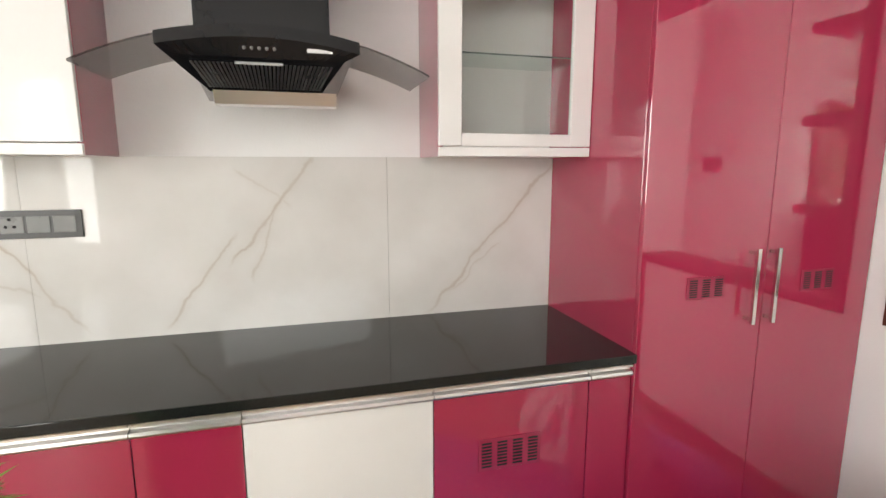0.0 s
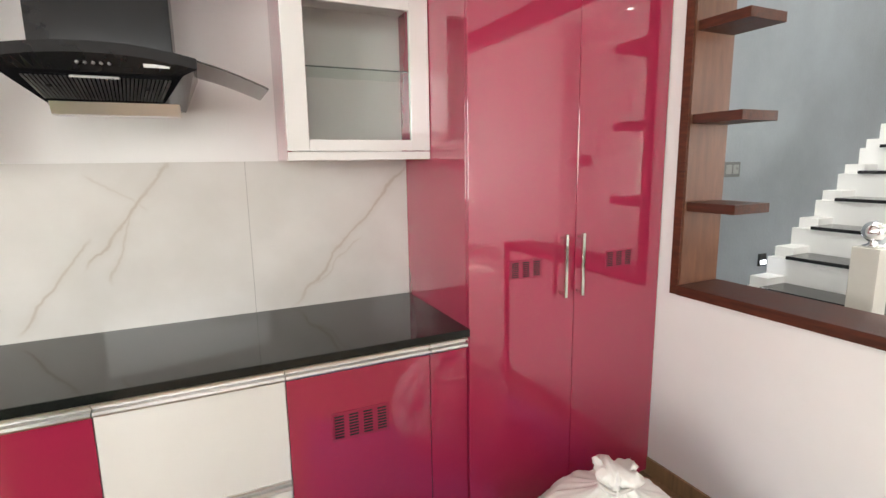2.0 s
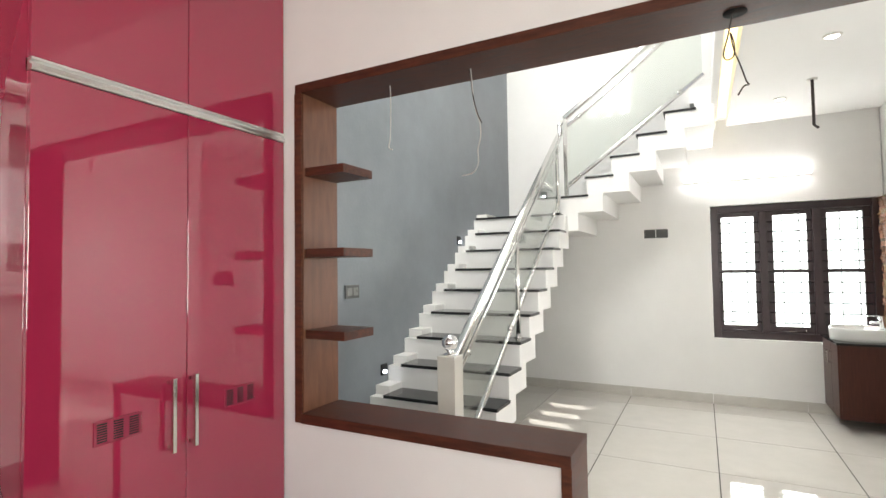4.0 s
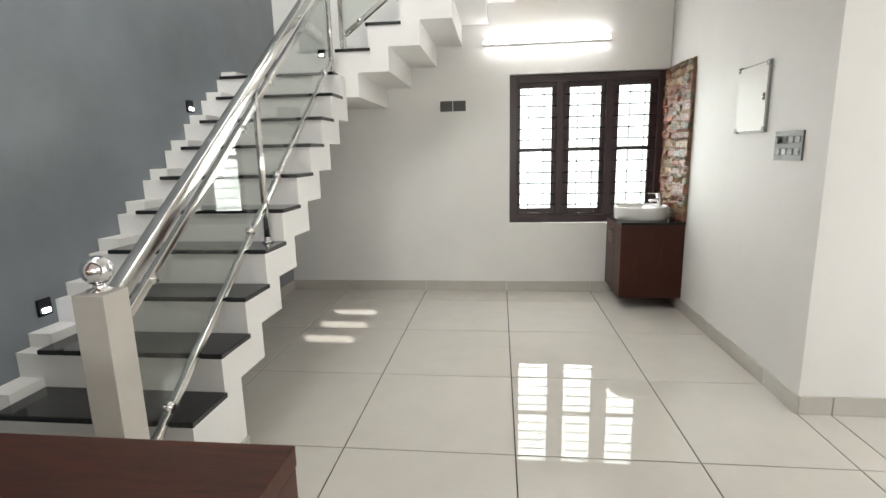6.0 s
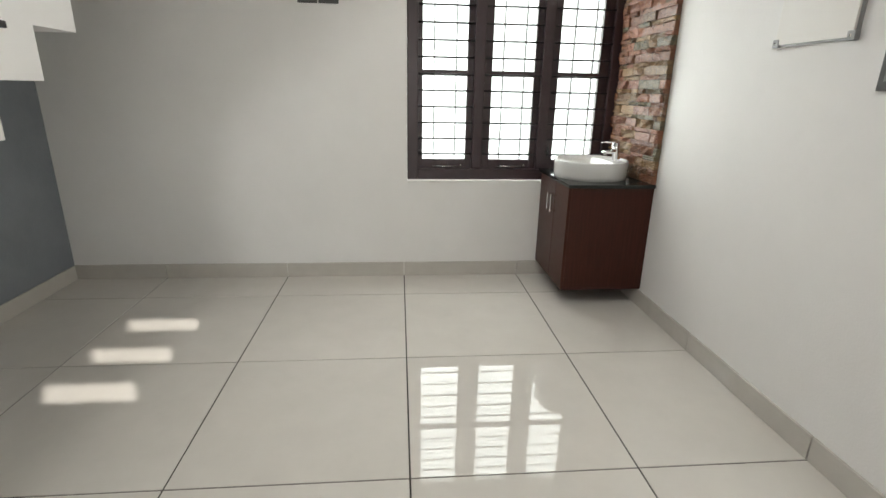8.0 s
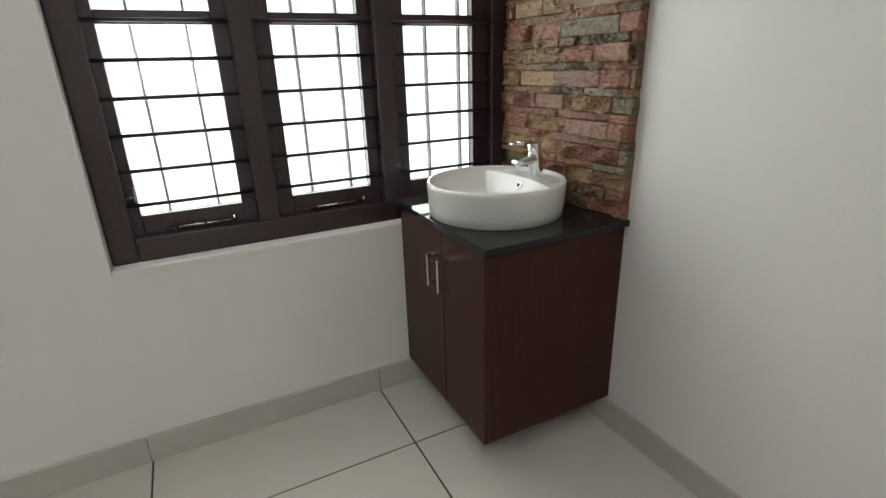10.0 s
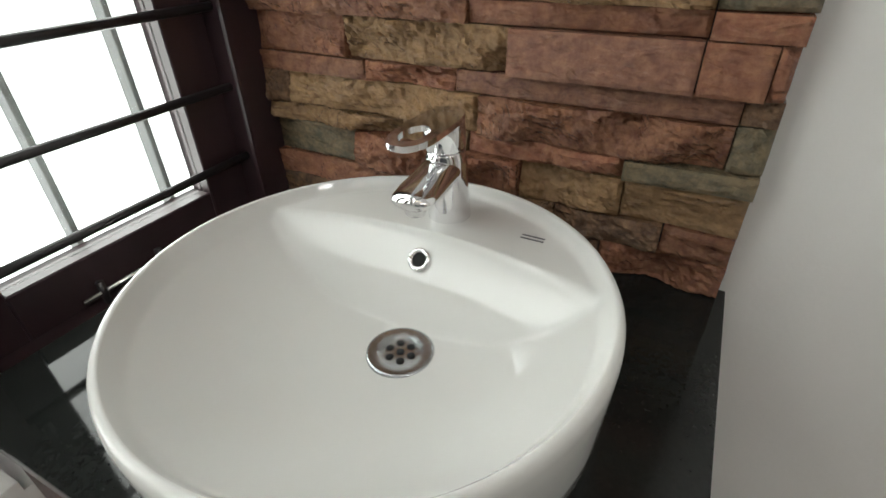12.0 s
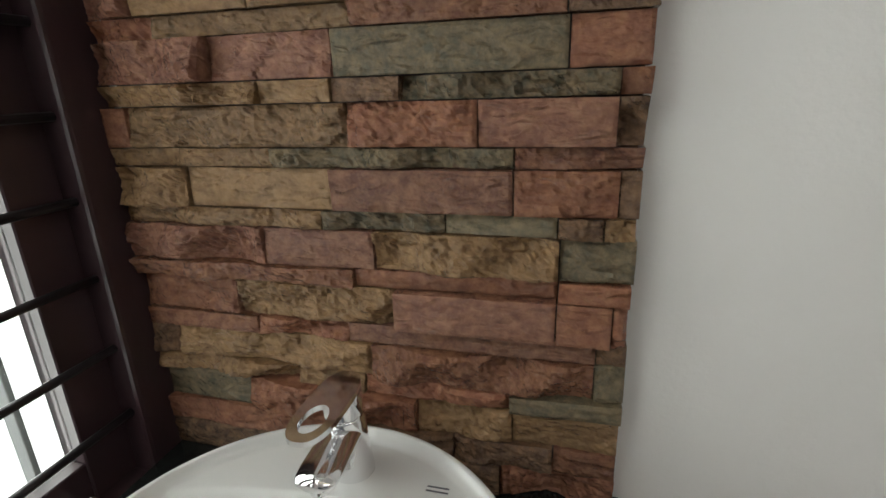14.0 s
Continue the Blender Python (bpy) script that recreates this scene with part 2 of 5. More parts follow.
# ---------- mesh helpers ----------
def add_box(bm, x0, x1, y0, y1, z0, z1):
    v = [bm.verts.new((x, y, z)) for x in (x0, x1) for y in (y0, y1) for z in (z0, z1)]
    for q in ((0, 1, 3, 2), (4, 6, 7, 5), (0, 4, 5, 1), (2, 3, 7, 6), (0, 2, 6, 4), (1, 5, 7, 3)):
        bm.faces.new([v[i] for i in q])


def boxes(*specs, bevel=0.0, segments=2):
    bm = bmesh.new()
    for s in specs:
        add_box(bm, *s)
    if bevel:
        bmesh.ops.bevel(bm, geom=bm.edges[:], offset=bevel, segments=segments, affect="EDGES", profile=0.7)
    return bm


def rod(points, radius, sides=10, bm=None, caps=True):
    """A tube along a list of points, with one frame carried along."""
    bm = bm or bmesh.new()
    pts = [Vector(p) for p in points]
    rings = []
    ref = None
    for i, p in enumerate(pts):
        d = (pts[min(i + 1, len(pts) - 1)] - pts[max(i - 1, 0)]).normalized()
        if ref is None:
            ref = Vector((0, 0, 1)) if abs(d.z) < 0.9 else Vector((1, 0, 0))
        s = d.cross(ref).normalized()
        u = s.cross(d).normalized()
        ref = u
        rings.append([bm.verts.new(p + radius * (math.cos(a) * s + math.sin(a) * u)) for a in (2 * math.pi * k / sides for k in range(sides))])
    for a, b in zip(rings, rings[1:]):
        for k in range(sides):
            bm.faces.new((a[k], a[(k + 1) % sides], b[(k + 1) % sides], b[k]))
    if caps:
        bm.faces.new(rings[0][::-1])
        bm.faces.new(rings[-1])
    for f in bm.faces:
        f.smooth = True
    return bm


def beam(p, q, wide, deep, bevel=0.0):
    """A straight bar of rectangular section from p to q; wide is across, deep is in the upright plane."""
    p, q = Vector(p), Vector(q)
    d = (q - p).normalized()
    s = d.cross(Vector((0, 0, 1)))
    s = s.normalized() if s.length > 1e-4 else Vector((0, 1, 0))
    u = s.cross(d).normalized()
    bm = bmesh.new()
    v = [bm.verts.new(c + s * a * wide / 2 + u * b * deep / 2) for c in (p, q) for a in (-1, 1) for b in (-1, 1)]
    for f in ((0, 1, 3, 2), (4, 6, 7, 5), (0, 4, 5, 1), (2, 3, 7, 6), (0, 2, 6, 4), (1, 5, 7, 3)):
        bm.faces.new([v[i] for i in f])
    if bevel:
        bmesh.ops.bevel(bm, geom=bm.edges[:], offset=bevel, segments=3, affect="EDGES", profile=0.6)
        for f in bm.faces:
            f.smooth = True
    return bm


def lathe(profile, centre, sides=40, bm=None, sx=1.0, sy=1.0):
    """Turn (radius, height) pairs round the upright through centre."""
    bm = bm or bmesh.new()
    c = Vector(centre)
    rings = []
    for r, z in profile:
        if r < 1e-6:
            rings.append([bm.verts.new(c + Vector((0, 0, z)))])
        else:
            rings.append([bm.verts.new(c + Vector((sx * r * math.cos(a), sy * r * math.sin(a), z))) for a in (2 * math.pi * k / sides for k in range(sides))])
    for a, b in zip(rings, rings[1:]):
        for k in range(sides):
            j = (k + 1) % sides
            if len(a) == 1 and len(b) == 1:
                continue
            if len(a) == 1:
                bm.faces.new((a[0], b[j], b[k]))
            elif len(b) == 1:
                bm.faces.new((a[k], a[j], b[0]))
            else:
                bm.faces.new((a[k], a[j], b[j], b[k]))
    for f in bm.faces:
        f.smooth = True
    return bm


def prism(outline, axis, lo, hi):
    """An outline of pairs, pushed along an axis. axis 'y': pairs are x, z; 'x': y, z; 'z': x, y."""
    bm = bmesh.new()

    def at(a, b, c):
        return {"y": (a, c, b), "x": (c, a, b), "z": (a, b, c)}[axis]
    one = [bm.verts.new(at(a, b, lo)) for a, b in outline]
    two = [bm.verts.new(at(a, b, hi)) for a, b in outline]
    bm.faces.new(one)
    bm.faces.new(two[::-1])
    n = len(one)
    for i in range(n):
        bm.faces.new((one[i], two[i], two[(i + 1) % n], one[(i + 1) % n]))
    bmesh.ops.recalc_face_normals(bm, faces=bm.faces[:])
    return bm


def mesh_of(name, bm, mat):
    bmesh.ops.recalc_face_normals(bm, faces=bm.faces[:])
    me = bpy.data.meshes.new(name)
    bm.to_mesh(me)
    bm.free()
    for one in mat if isinstance(mat, (list, tuple)) else [mat]:
        me.materials.append(one)
    return me


def part(name, bm, mat, parent, label=""):
    ob = new(name, mesh_of(name, bm, mat))
    ob.parent = parent
    ob.matrix_parent_inverse = parent.matrix_basis.inverted()
    return tagged(ob, label)


def thing(name, at, label, category, group=""):
    ob = new(name)
    ob.empty_display_size = 0.1
    ob.matrix_basis = Matrix.Translation(at)
    return tagged(ob, label, category, group)


def solid(name, bm, mat, label, category, group="", kind=""):
    return tagged(new(name, mesh_of(name, bm, mat)), label, category, group, kind)


def setting(name, bm, mat, label, category):
    return solid(name, bm, mat, label, category, kind="structure")


def wall_with_holes(axis, lo, hi, a0, a1, z0, z1, holes):
    """A wall between lo and hi on its thin axis, from a0 to a1 along, with (a, b, low, high) openings, as boxes end to end."""
    cuts = sorted({a0, a1, *(h[0] for h in holes), *(h[1] for h in holes)})
    bm = bmesh.new()
    for s, e in zip(cuts, cuts[1:]):
        spans = [(z0, z1)]
        for a, b, low, high in holes:
            if a <= s + 1e-6 and e <= b + 1e-6:
                spans = [p for x, y in spans for p in ((x, min(y, low)), (max(x, high), y)) if p[1] - p[0] > 1e-6]
        for x, y in spans:
            add_box(bm, *((lo, hi, s, e) if axis == "x" else (s, e, lo, hi)), x, y)
    bmesh.ops.remove_doubles(bm, verts=bm.verts[:], dist=1e-5)
    return bm

# ---------- the setting ----------
K_FLOOR, CEIL, VOID = -0.16, 2.86, 5.8

setting("floor_kitchen", boxes((-3.4, 2.13, -2.9, 2.2, K_FLOOR - 0.1, K_FLOOR)), M_KFLOOR, "brown wood-look tiled kitchen floor", "floor")
setting("wall_kitchen_north", boxes((-3.4, 2.13, 1.967, 2.2, K_FLOOR - 0.1, CEIL)), M_WALL, "plain white painted wall behind the kitchen counter", "wall")
setting("wall_kitchen_west", wall_with_holes("x", -3.4, -3.2, -2.7, 1.967, K_FLOOR - 0.1, CEIL, [(-2.6, 0.2, 0.8, 2.2)]), M_WALL, "white painted kitchen wall with a window", "wall")
# the high opening is added for the kitchen fill lamp
setting("wall_kitchen_south", wall_with_holes("y", -2.9, -2.7, -3.4, 2.13, K_FLOOR - 0.1, CEIL, [(-2.47, -2.17, 0.3, 2.2), (-1.0, 1.0, 1.68, 2.58)]), M_WALL, "white painted kitchen wall with a window", "wall")
setting("ceiling_kitchen", boxes((-3.4, 2.13, -2.9, 2.2, CEIL, CEIL + 0.14)), M_CEIL, "flat white painted kitchen ceiling", "ceiling")
# wall between kitchen and stair hall: pass-through above a half wall, doorway beside it
# third opening is added out of view for the living west fill lamp
setting("wall_kitchen_east", wall_with_holes("x", 2.13, 2.345, -8.2, 2.2, K_FLOOR - 0.1, CEIL, [(0.098, 1.268, 0.767, 2.26), (-1.05, 0.098, -0.2, 2.26), (-4.2, -2.96, 0.8, 2.2)]), M_WALL, "white painted wall with a wood-framed pass-through and doorway", "wall")
setting("door_step", boxes((2.05, 2.345, -1.05, 0.098, K_FLOOR - 0.1, -0.004), bevel=0.004), M_SKIRT, "beige tiled step up from the kitchen", "step")
setting("wall_stair_north", wall_with_holes("y", 1.78, 2.0, 2.345, 6.35, -0.2, VOID, [(3.05, 5.35, 3.9, 5.3)]), M_GREY, "dark grey texture-painted wall along the stairs", "wall")
setting("wall_east", wall_with_holes("x", 6.35, 6.62, -1.83, 2.0, -0.2, VOID, [(-1.83, -0.425, 0.652, 2.037)]), M_WALL, "white painted wall with a dark framed window", "wall")
setting("wall_dining_south", boxes((4.07, 6.62, -2.06, -1.84, -0.2, CEIL)), M_WALL, "plain white painted wall beside the washbasin", "wall")
setting("wall_living_east", boxes((4.07, 4.29, -8.2, -2.06, -0.2, CEIL)), M_WALL, "plain white painted wall of the living area", "wall")
setting("wall_living_south", wall_with_holes("y", -8.2, -8.0, 2.345, 4.07, -0.2, CEIL, [(2.6, 3.8, 0.7, 2.1)]), M_WALL, "white painted wall with an added window", "wall")
setting("ceiling", boxes((2.345, 6.35, -8.0, -0.60, CEIL, CEIL + 0.14), (2.345, 6.35, -0.50, -0.45, CEIL - 0.02, CEIL + 0.14), (2.345, 6.35, -0.60, -0.50, CEIL + 0.07, CEIL + 0.14)), M_CEIL, "white ceiling with a recessed cove along its edge", "ceiling")
setting("cove_light", boxes((2.6, 6.2, -0.585, -0.515, CEIL + 0.052, CEIL + 0.062)), M_COVE, "warm yellow lit strip in the ceiling cove", "light")
# upper storey round the stair void
setting("wall_upper_west", wall_with_holes("x", 2.145, 2.345, -3.0, 2.0, CEIL, VOID, [(-1.4, -0.35, 3.7, 5.75), (0.5, 1.3, 3.7, 5.1)]), M_WALL, "white upper wall with a slotted ventilator added out of view", "wall")
# unseen slots, staggered to let the sun make three patches on the floor
vent_holes = [(yc - 0.19, yc + 0.19, zc - 0.12, zc + 0.12) for yc, zc in ((-0.67, 4.12), (-0.88, 4.61), (-1.09, 5.12))]
setting("ventilator_1", wall_with_holes("x", 2.325, 2.345, -1.4, -0.35, 3.7, 5.75, vent_holes), M_WALL, "white slotted ventilator panel, unseen, placed to shape the sun patches", "ventilator")
# unseen blocker, added so no sun enters through the upper west window
setting("sunshade", boxes((1.10, 2.145, -0.22, 1.4, 5.12, 5.2)), M_CEIL, "unseen white slab added to block sun from the upper window", "sunshade")
setting("wall_upper_south", boxes((2.345, 6.35, -3.2, -3.0, CEIL + 0.14, VOID)), M_WALL, "white upper storey wall", "wall")
setting("wall_upper_east", boxes((6.35, 6.62, -3.2, -1.83, CEIL, VOID)), M_WALL, "white upper storey wall", "wall")
setting("roof_slab", boxes((2.145, 6.62, -3.2, 2.0, VOID, VOID + 0.15)), M_CEIL, "white roof slab over the stair void", "ceiling")
setting("ground", boxes((-60, 60, -60, 60, -0.5, -0.45)), material("bare_earth", (0.28, 0.22, 0.16), 0.9, vary=0.2, scale=0.5), "bare earth outside the house", "ground")
setting("backdrop", boxes((6.95, 6.97, -9.0, 3.0, -0.449, 4.2)), M_FROST, "blown-out bright haze outside the window", "backdrop")


# ---------- wooden frame of the pass-through and the doorway ----------
T = 0.036
frame_top = setting("trim_pass_through", boxes((2.112, 2.36, -1.05, 1.268, 2.26 - T, 2.264), bevel=0.003), M_WOOD_H, "stained teak lining of the pass-through", "frame")
part("jamb", boxes((2.112, 2.36, 1.268 - T, 1.272, 0.763, 2.26 - T), bevel=0.003), M_WOOD, frame_top)
part("jamb_face", boxes((2.122, 2.352, 1.268 - T - 0.004, 1.268 - T, 0.808, 2.222)), M_JAMB, frame_top, "paler brown veneer on the jamb")
part("sill", boxes((2.106, 2.366, 0.062, 1.268 - T, 0.763, 0.806), bevel=0.004), M_WOOD_H, frame_top)
part("end_post", boxes((2.112, 2.36, 0.062, 0.098, K_FLOOR, 0.763), bevel=0.003), M_WOOD, frame_top)
part("jamb", boxes((2.112, 2.36, -1.054, -1.05 + T, K_FLOOR, 2.26 - T), bevel=0.003), M_WOOD, frame_top)
for z in (1.127, 1.487, 1.85):
    solid("niche_shelf", boxes((2.134, 2.346, 1.014, 1.268 - T - 0.004, z, z + 0.038), bevel=0.002), M_WOOD_H, "small stained teak shelf board on the jamb", "shelf", "shelves on the jamb")


# ---------- floor tiles and skirting ----------
def fill_tiles():
    setting("floor", boxes((2.345, 6.62, -8.2, 2.0, -0.2, -0.0035)), M_GROUT, "cream vitrified tile floor with dark joints", "floor")
    floor = bpy.data.objects["floor"]
    xs = [2.346, 2.8, 3.6, 4.4, 5.2, 6.0, 6.349]
    ys = [-8.0, -7.6, -6.8, -6.0, -5.2, -4.4, -3.6, -2.8, -2.0, -1.84, -1.2, -0.4, 0.4, 1.2, 1.779]
    gap = 0.003
    for i in range(len(xs) - 1):
        for j in range(len(ys) - 1):
            x0, x1, y0, y1 = xs[i] + gap, xs[i + 1] - gap, ys[j] + gap, ys[j + 1] - gap
            if xs[i] >= 4.4 and y0 < -1.84:
                continue
            if xs[i] == 3.6 and y0 < -1.84:
                x1 = 4.07
            part("tile", boxes((x0, x1, y0, y1, -0.012, 0.0), bevel=0.0008, segments=1), M_TILE, floor)


def skirting():
    base = setting("baseboard", boxes((6.338, 6.35, 1.202, 1.779, 0.0, 0.098)), M_SKIRT, "beige tile skirting round the hall", "skirting")
    ys = [-1.838, -1.2, -0.4, 0.4, 1.2]
    for a, b in zip(ys, ys[1:]):
        part("skirting_tile", boxes((6.338, 6.35, a + 0.002, b - 0.002, 0.0, 0.098), bevel=0.0015, segments=1), M_SKIRT, base)
    xs = [4.062, 4.4, 5.2, 6.0, 6.337]
    for a, b in zip(xs, xs[1:]):
        part("skirting_tile", boxes((a + (0.002 if a > 4.1 else 0), b - 0.002, -1.84, -1.828, 0.0, 0.098), bevel=0.0015, segments=1), M_SKIRT, base)
    ys = [-8.0, -7.6, -6.8, -6.0, -5.2, -4.4, -3.6, -2.8, -2.0, -1.84]
    for a, b in zip(ys, ys[1:]):
        part("skirting_tile", boxes((4.058, 4.07, a + 0.002, b - (0.002 if b < -1.9 else 0.0), 0.0, 0.098), bevel=0.0015, segments=1), M_SKIRT, base)
    for a, b in ((4.0, 4.8), (4.8, 5.6), (5.6, 6.337)):
        part("skirting_tile", boxes((a + 0.002, b - 0.002, 1.768, 1.78, 0.0, 0.098), bevel=0.0015, segments=1), M_SKIRT, base)
    part("skirting_tile", boxes((2.118, 2.13, 0.1, 1.42, K_FLOOR, -0.075), bevel=0.0015, segments=1), M_KFLOOR, base, "brown wood-look skirting in the kitchen")


skirting()


# ---------- windows ----------
def dining_window():
    x0, x1 = 6.40, 6.475
    w = setting("window_1", boxes((x0, x1, -0.497, -0.427, 0.67, 2.035), bevel=0.006), M_WINFRAME, "dark brown three-light window with iron bars", "window")
    part("window_frame", boxes((x0, x1, -1.829, -1.757, 0.67, 2.035), bevel=0.006), M_WINFRAME, w)
    part("window_frame", boxes((x0, x1, -1.757, -0.497, 1.962, 2.035), bevel=0.006), M_WINFRAME, w)
    part("window_frame", boxes((x0, x1, -1.757, -0.497, 0.67, 0.742), bevel=0.006), M_WINFRAME, w)
    for y in (-0.8925, -1.335):
        part("mullion", boxes((x0, x1, y - 0.034, y + 0.034, 0.742, 1.962), bevel=0.006), M_WINFRAME, w)
    # white sill ledge in front of the frame
    part("window_sill", boxes((6.346, 6.402, -1.326, -0.427, 0.6525, 0.670), bevel=0.003), M_WALL, w, "white painted ledge")
    for y0, y1, s0, s1, u0, u1 in ((-0.8585, -0.497, -0.816, -0.527, -0.605, -0.75), (-1.301, -0.9265, -1.258, -0.980, -1.062, -1.206), (-1.757, -1.369, -1.692, -1.420, -1.531, -1.668)):
        sash = part("sash", boxes((6.436, 6.474, y0 - 0.004, s0, 0.738, 1.966), bevel=0.002, segments=1), M_WINFRAME, w)
        for q in ((s1, y1 + 0.004, 0.738, 1.966), (s0, s1, 1.918, 1.966), (s0, s1, 0.738, 0.803), (s0, s1, 1.338, 1.374)):
            part("sash_bar", boxes((6.4365, 6.4735, *q), bevel=0.002, segments=1), M_WINFRAME, sash)
        for z0, z1 in ((0.803, 1.338), (1.374, 1.918)):
            pane = part("pane", boxes((6.452, 6.456, s0, s1, z0, z1)), M_GLASS, sash, "clear glass pane")
            pane.visible_shadow = False
        for k in range(11):
            z = 0.840 + 0.1015 * k
            part("grille_bar", rod([(6.418, y0, z), (6.418, y1, z)], 0.0058, 8), M_BAR, w)
        for y in (u0, u1):
            part("upright_bar", boxes((6.491, 6.513, y - 0.004, y + 0.004, 0.66, 2.036), bevel=0.001, segments=1), M_UPBAR, w, "grey flat outer bar")
        # peg stay on the bottom rail and its handle
        yc = (y0 + y1) / 2
        stay = part("window_stay", rod([(6.425, yc - 0.10, 0.757), (6.425, yc + 0.085, 0.757)], 0.004, 8), M_STEEL, w, "steel peg stay")
        part("stay_knob", rod([(6.425, yc - 0.102, 0.753), (6.418, yc - 0.112, 0.762), (6.41, yc - 0.104, 0.768)], 0.006, 8), M_STEEL, stay)
        for dy in (-0.02, 0.06):
            part("stay_peg", rod([(6.425, yc + dy, 0.74), (6.425, yc + dy, 0.772)], 0.005, 8), M_BAR, stay)
        hy = y1 - 0.018
        catch = part("window_catch", boxes((6.426, 6.436, hy - 0.008, hy + 0.008, 0.845, 0.895), bevel=0.002), M_BAR, w)
        part("catch_lever", rod([(6.43, hy, 0.865), (6.41, hy + 0.006, 0.868), (6.402, hy + 0.022, 0.858), (6.402, hy + 0.034, 0.866)], 0.0045, 8), M_BAR, catch)


dining_window()


def plain_window(name, axis, plane, a0, a1, z0, z1, label):
    def b(u0, u1, v0, v1, w0, w1):
        return (u0, u1, v0, v1, w0, w1) if axis == "x" else (v0, v1, u0, u1, w0, w1)
    w = setting(name, boxes(b(plane - 0.04, plane + 0.04, a0, a0 + 0.07, z0, z1)), M_WINFRAME, label, "window")
    n = 3
    for k in range(1, n + 1):
        c = a0 + 0.035 + (a1 - a0 - 0.07) * k / n
        part("window_frame", boxes(b(plane - 0.04, plane + 0.04, c - 0.035, c + 0.035, z0, z1)), M_WINFRAME, w)
    for z in (z0, z1 - 0.07, (z0 + z1) / 2 - 0.02):
        part("window_frame", boxes(b(plane - 0.036, plane + 0.036, a0 + 0.07, a1 - 0.07, z, z + (0.07 if z != (z0 + z1) / 2 - 0.02 else 0.04))), M_WINFRAME, w)
    k = z0 + 0.16
    while k < z1 - 0.08:
        p, q = (plane + 0.05, a0, k), (plane + 0.05, a1, k)
        part("grille_bar", rod([p, q] if axis == "x" else [(p[1], p[0], p[2]), (q[1], q[0], q[2])], 0.006, 6), M_BAR, w)
        k += 0.11


plain_window("window_2", "x", -3.29, -2.6, 0.2, 0.8, 2.2, "dark brown kitchen window with iron bars")
# unseen window, added round the upper north fill lamp
plain_window("added_window_5", "y", 1.94, 3.05, 5.35, 3.9, 5.3, "dark brown upper window over the stairs, added for fill light")
# unseen window, added to hold the upper west fill lamp
plain_window("added_window_6", "x", 2.25, 0.5, 1.3, 3.7, 5.1, "dark brown upper window over the stair foot, added for fill light")
# unseen window, added round the high kitchen fill lamp
plain_window("added_window_3", "y", -2.85, -1.0, 1.0, 1.68, 2.58, "dark brown high kitchen window with iron bars, added for fill light")
# unseen window, added round the living fill lamp
plain_window("added_window_4", "y", -8.1, 2.6, 3.8, 0.7, 2.1, "dark brown living room window with iron bars, added for fill light")


# ---------- kitchen ----------
BASE_Y = 1.362


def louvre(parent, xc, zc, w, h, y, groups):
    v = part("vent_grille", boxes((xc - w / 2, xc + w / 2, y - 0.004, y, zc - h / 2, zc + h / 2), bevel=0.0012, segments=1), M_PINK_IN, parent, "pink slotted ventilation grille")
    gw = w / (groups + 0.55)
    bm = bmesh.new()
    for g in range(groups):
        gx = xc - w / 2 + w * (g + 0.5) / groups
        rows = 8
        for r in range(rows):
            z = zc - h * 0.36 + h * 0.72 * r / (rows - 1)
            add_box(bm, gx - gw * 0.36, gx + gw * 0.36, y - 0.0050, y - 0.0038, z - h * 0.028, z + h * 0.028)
    # black bars on the closed grille, the slots' inner shade as colour
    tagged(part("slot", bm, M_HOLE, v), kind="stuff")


def edge_handle(parent, x0, x1, y, z0, z1):
    """Aluminium grip profile: lip, hollow and base along a door's edge."""
    d = z1 - z0
    out = [(y + 0.030, z0), (y - 0.004, z0), (y - 0.008, z0 + d * 0.18), (y - 0.006, z0 + d * 0.42), (y + 0.010, z0 + d * 0.5), (y + 0.012, z0 + d * 0.72), (y - 0.004, z0 + d * 0.82), (y - 0.004, z1), (y + 0.030, z1)]
    return part("edge_handle", prism(out, "x", x0, x1), M_ALU, parent, "brushed aluminium grip profile")


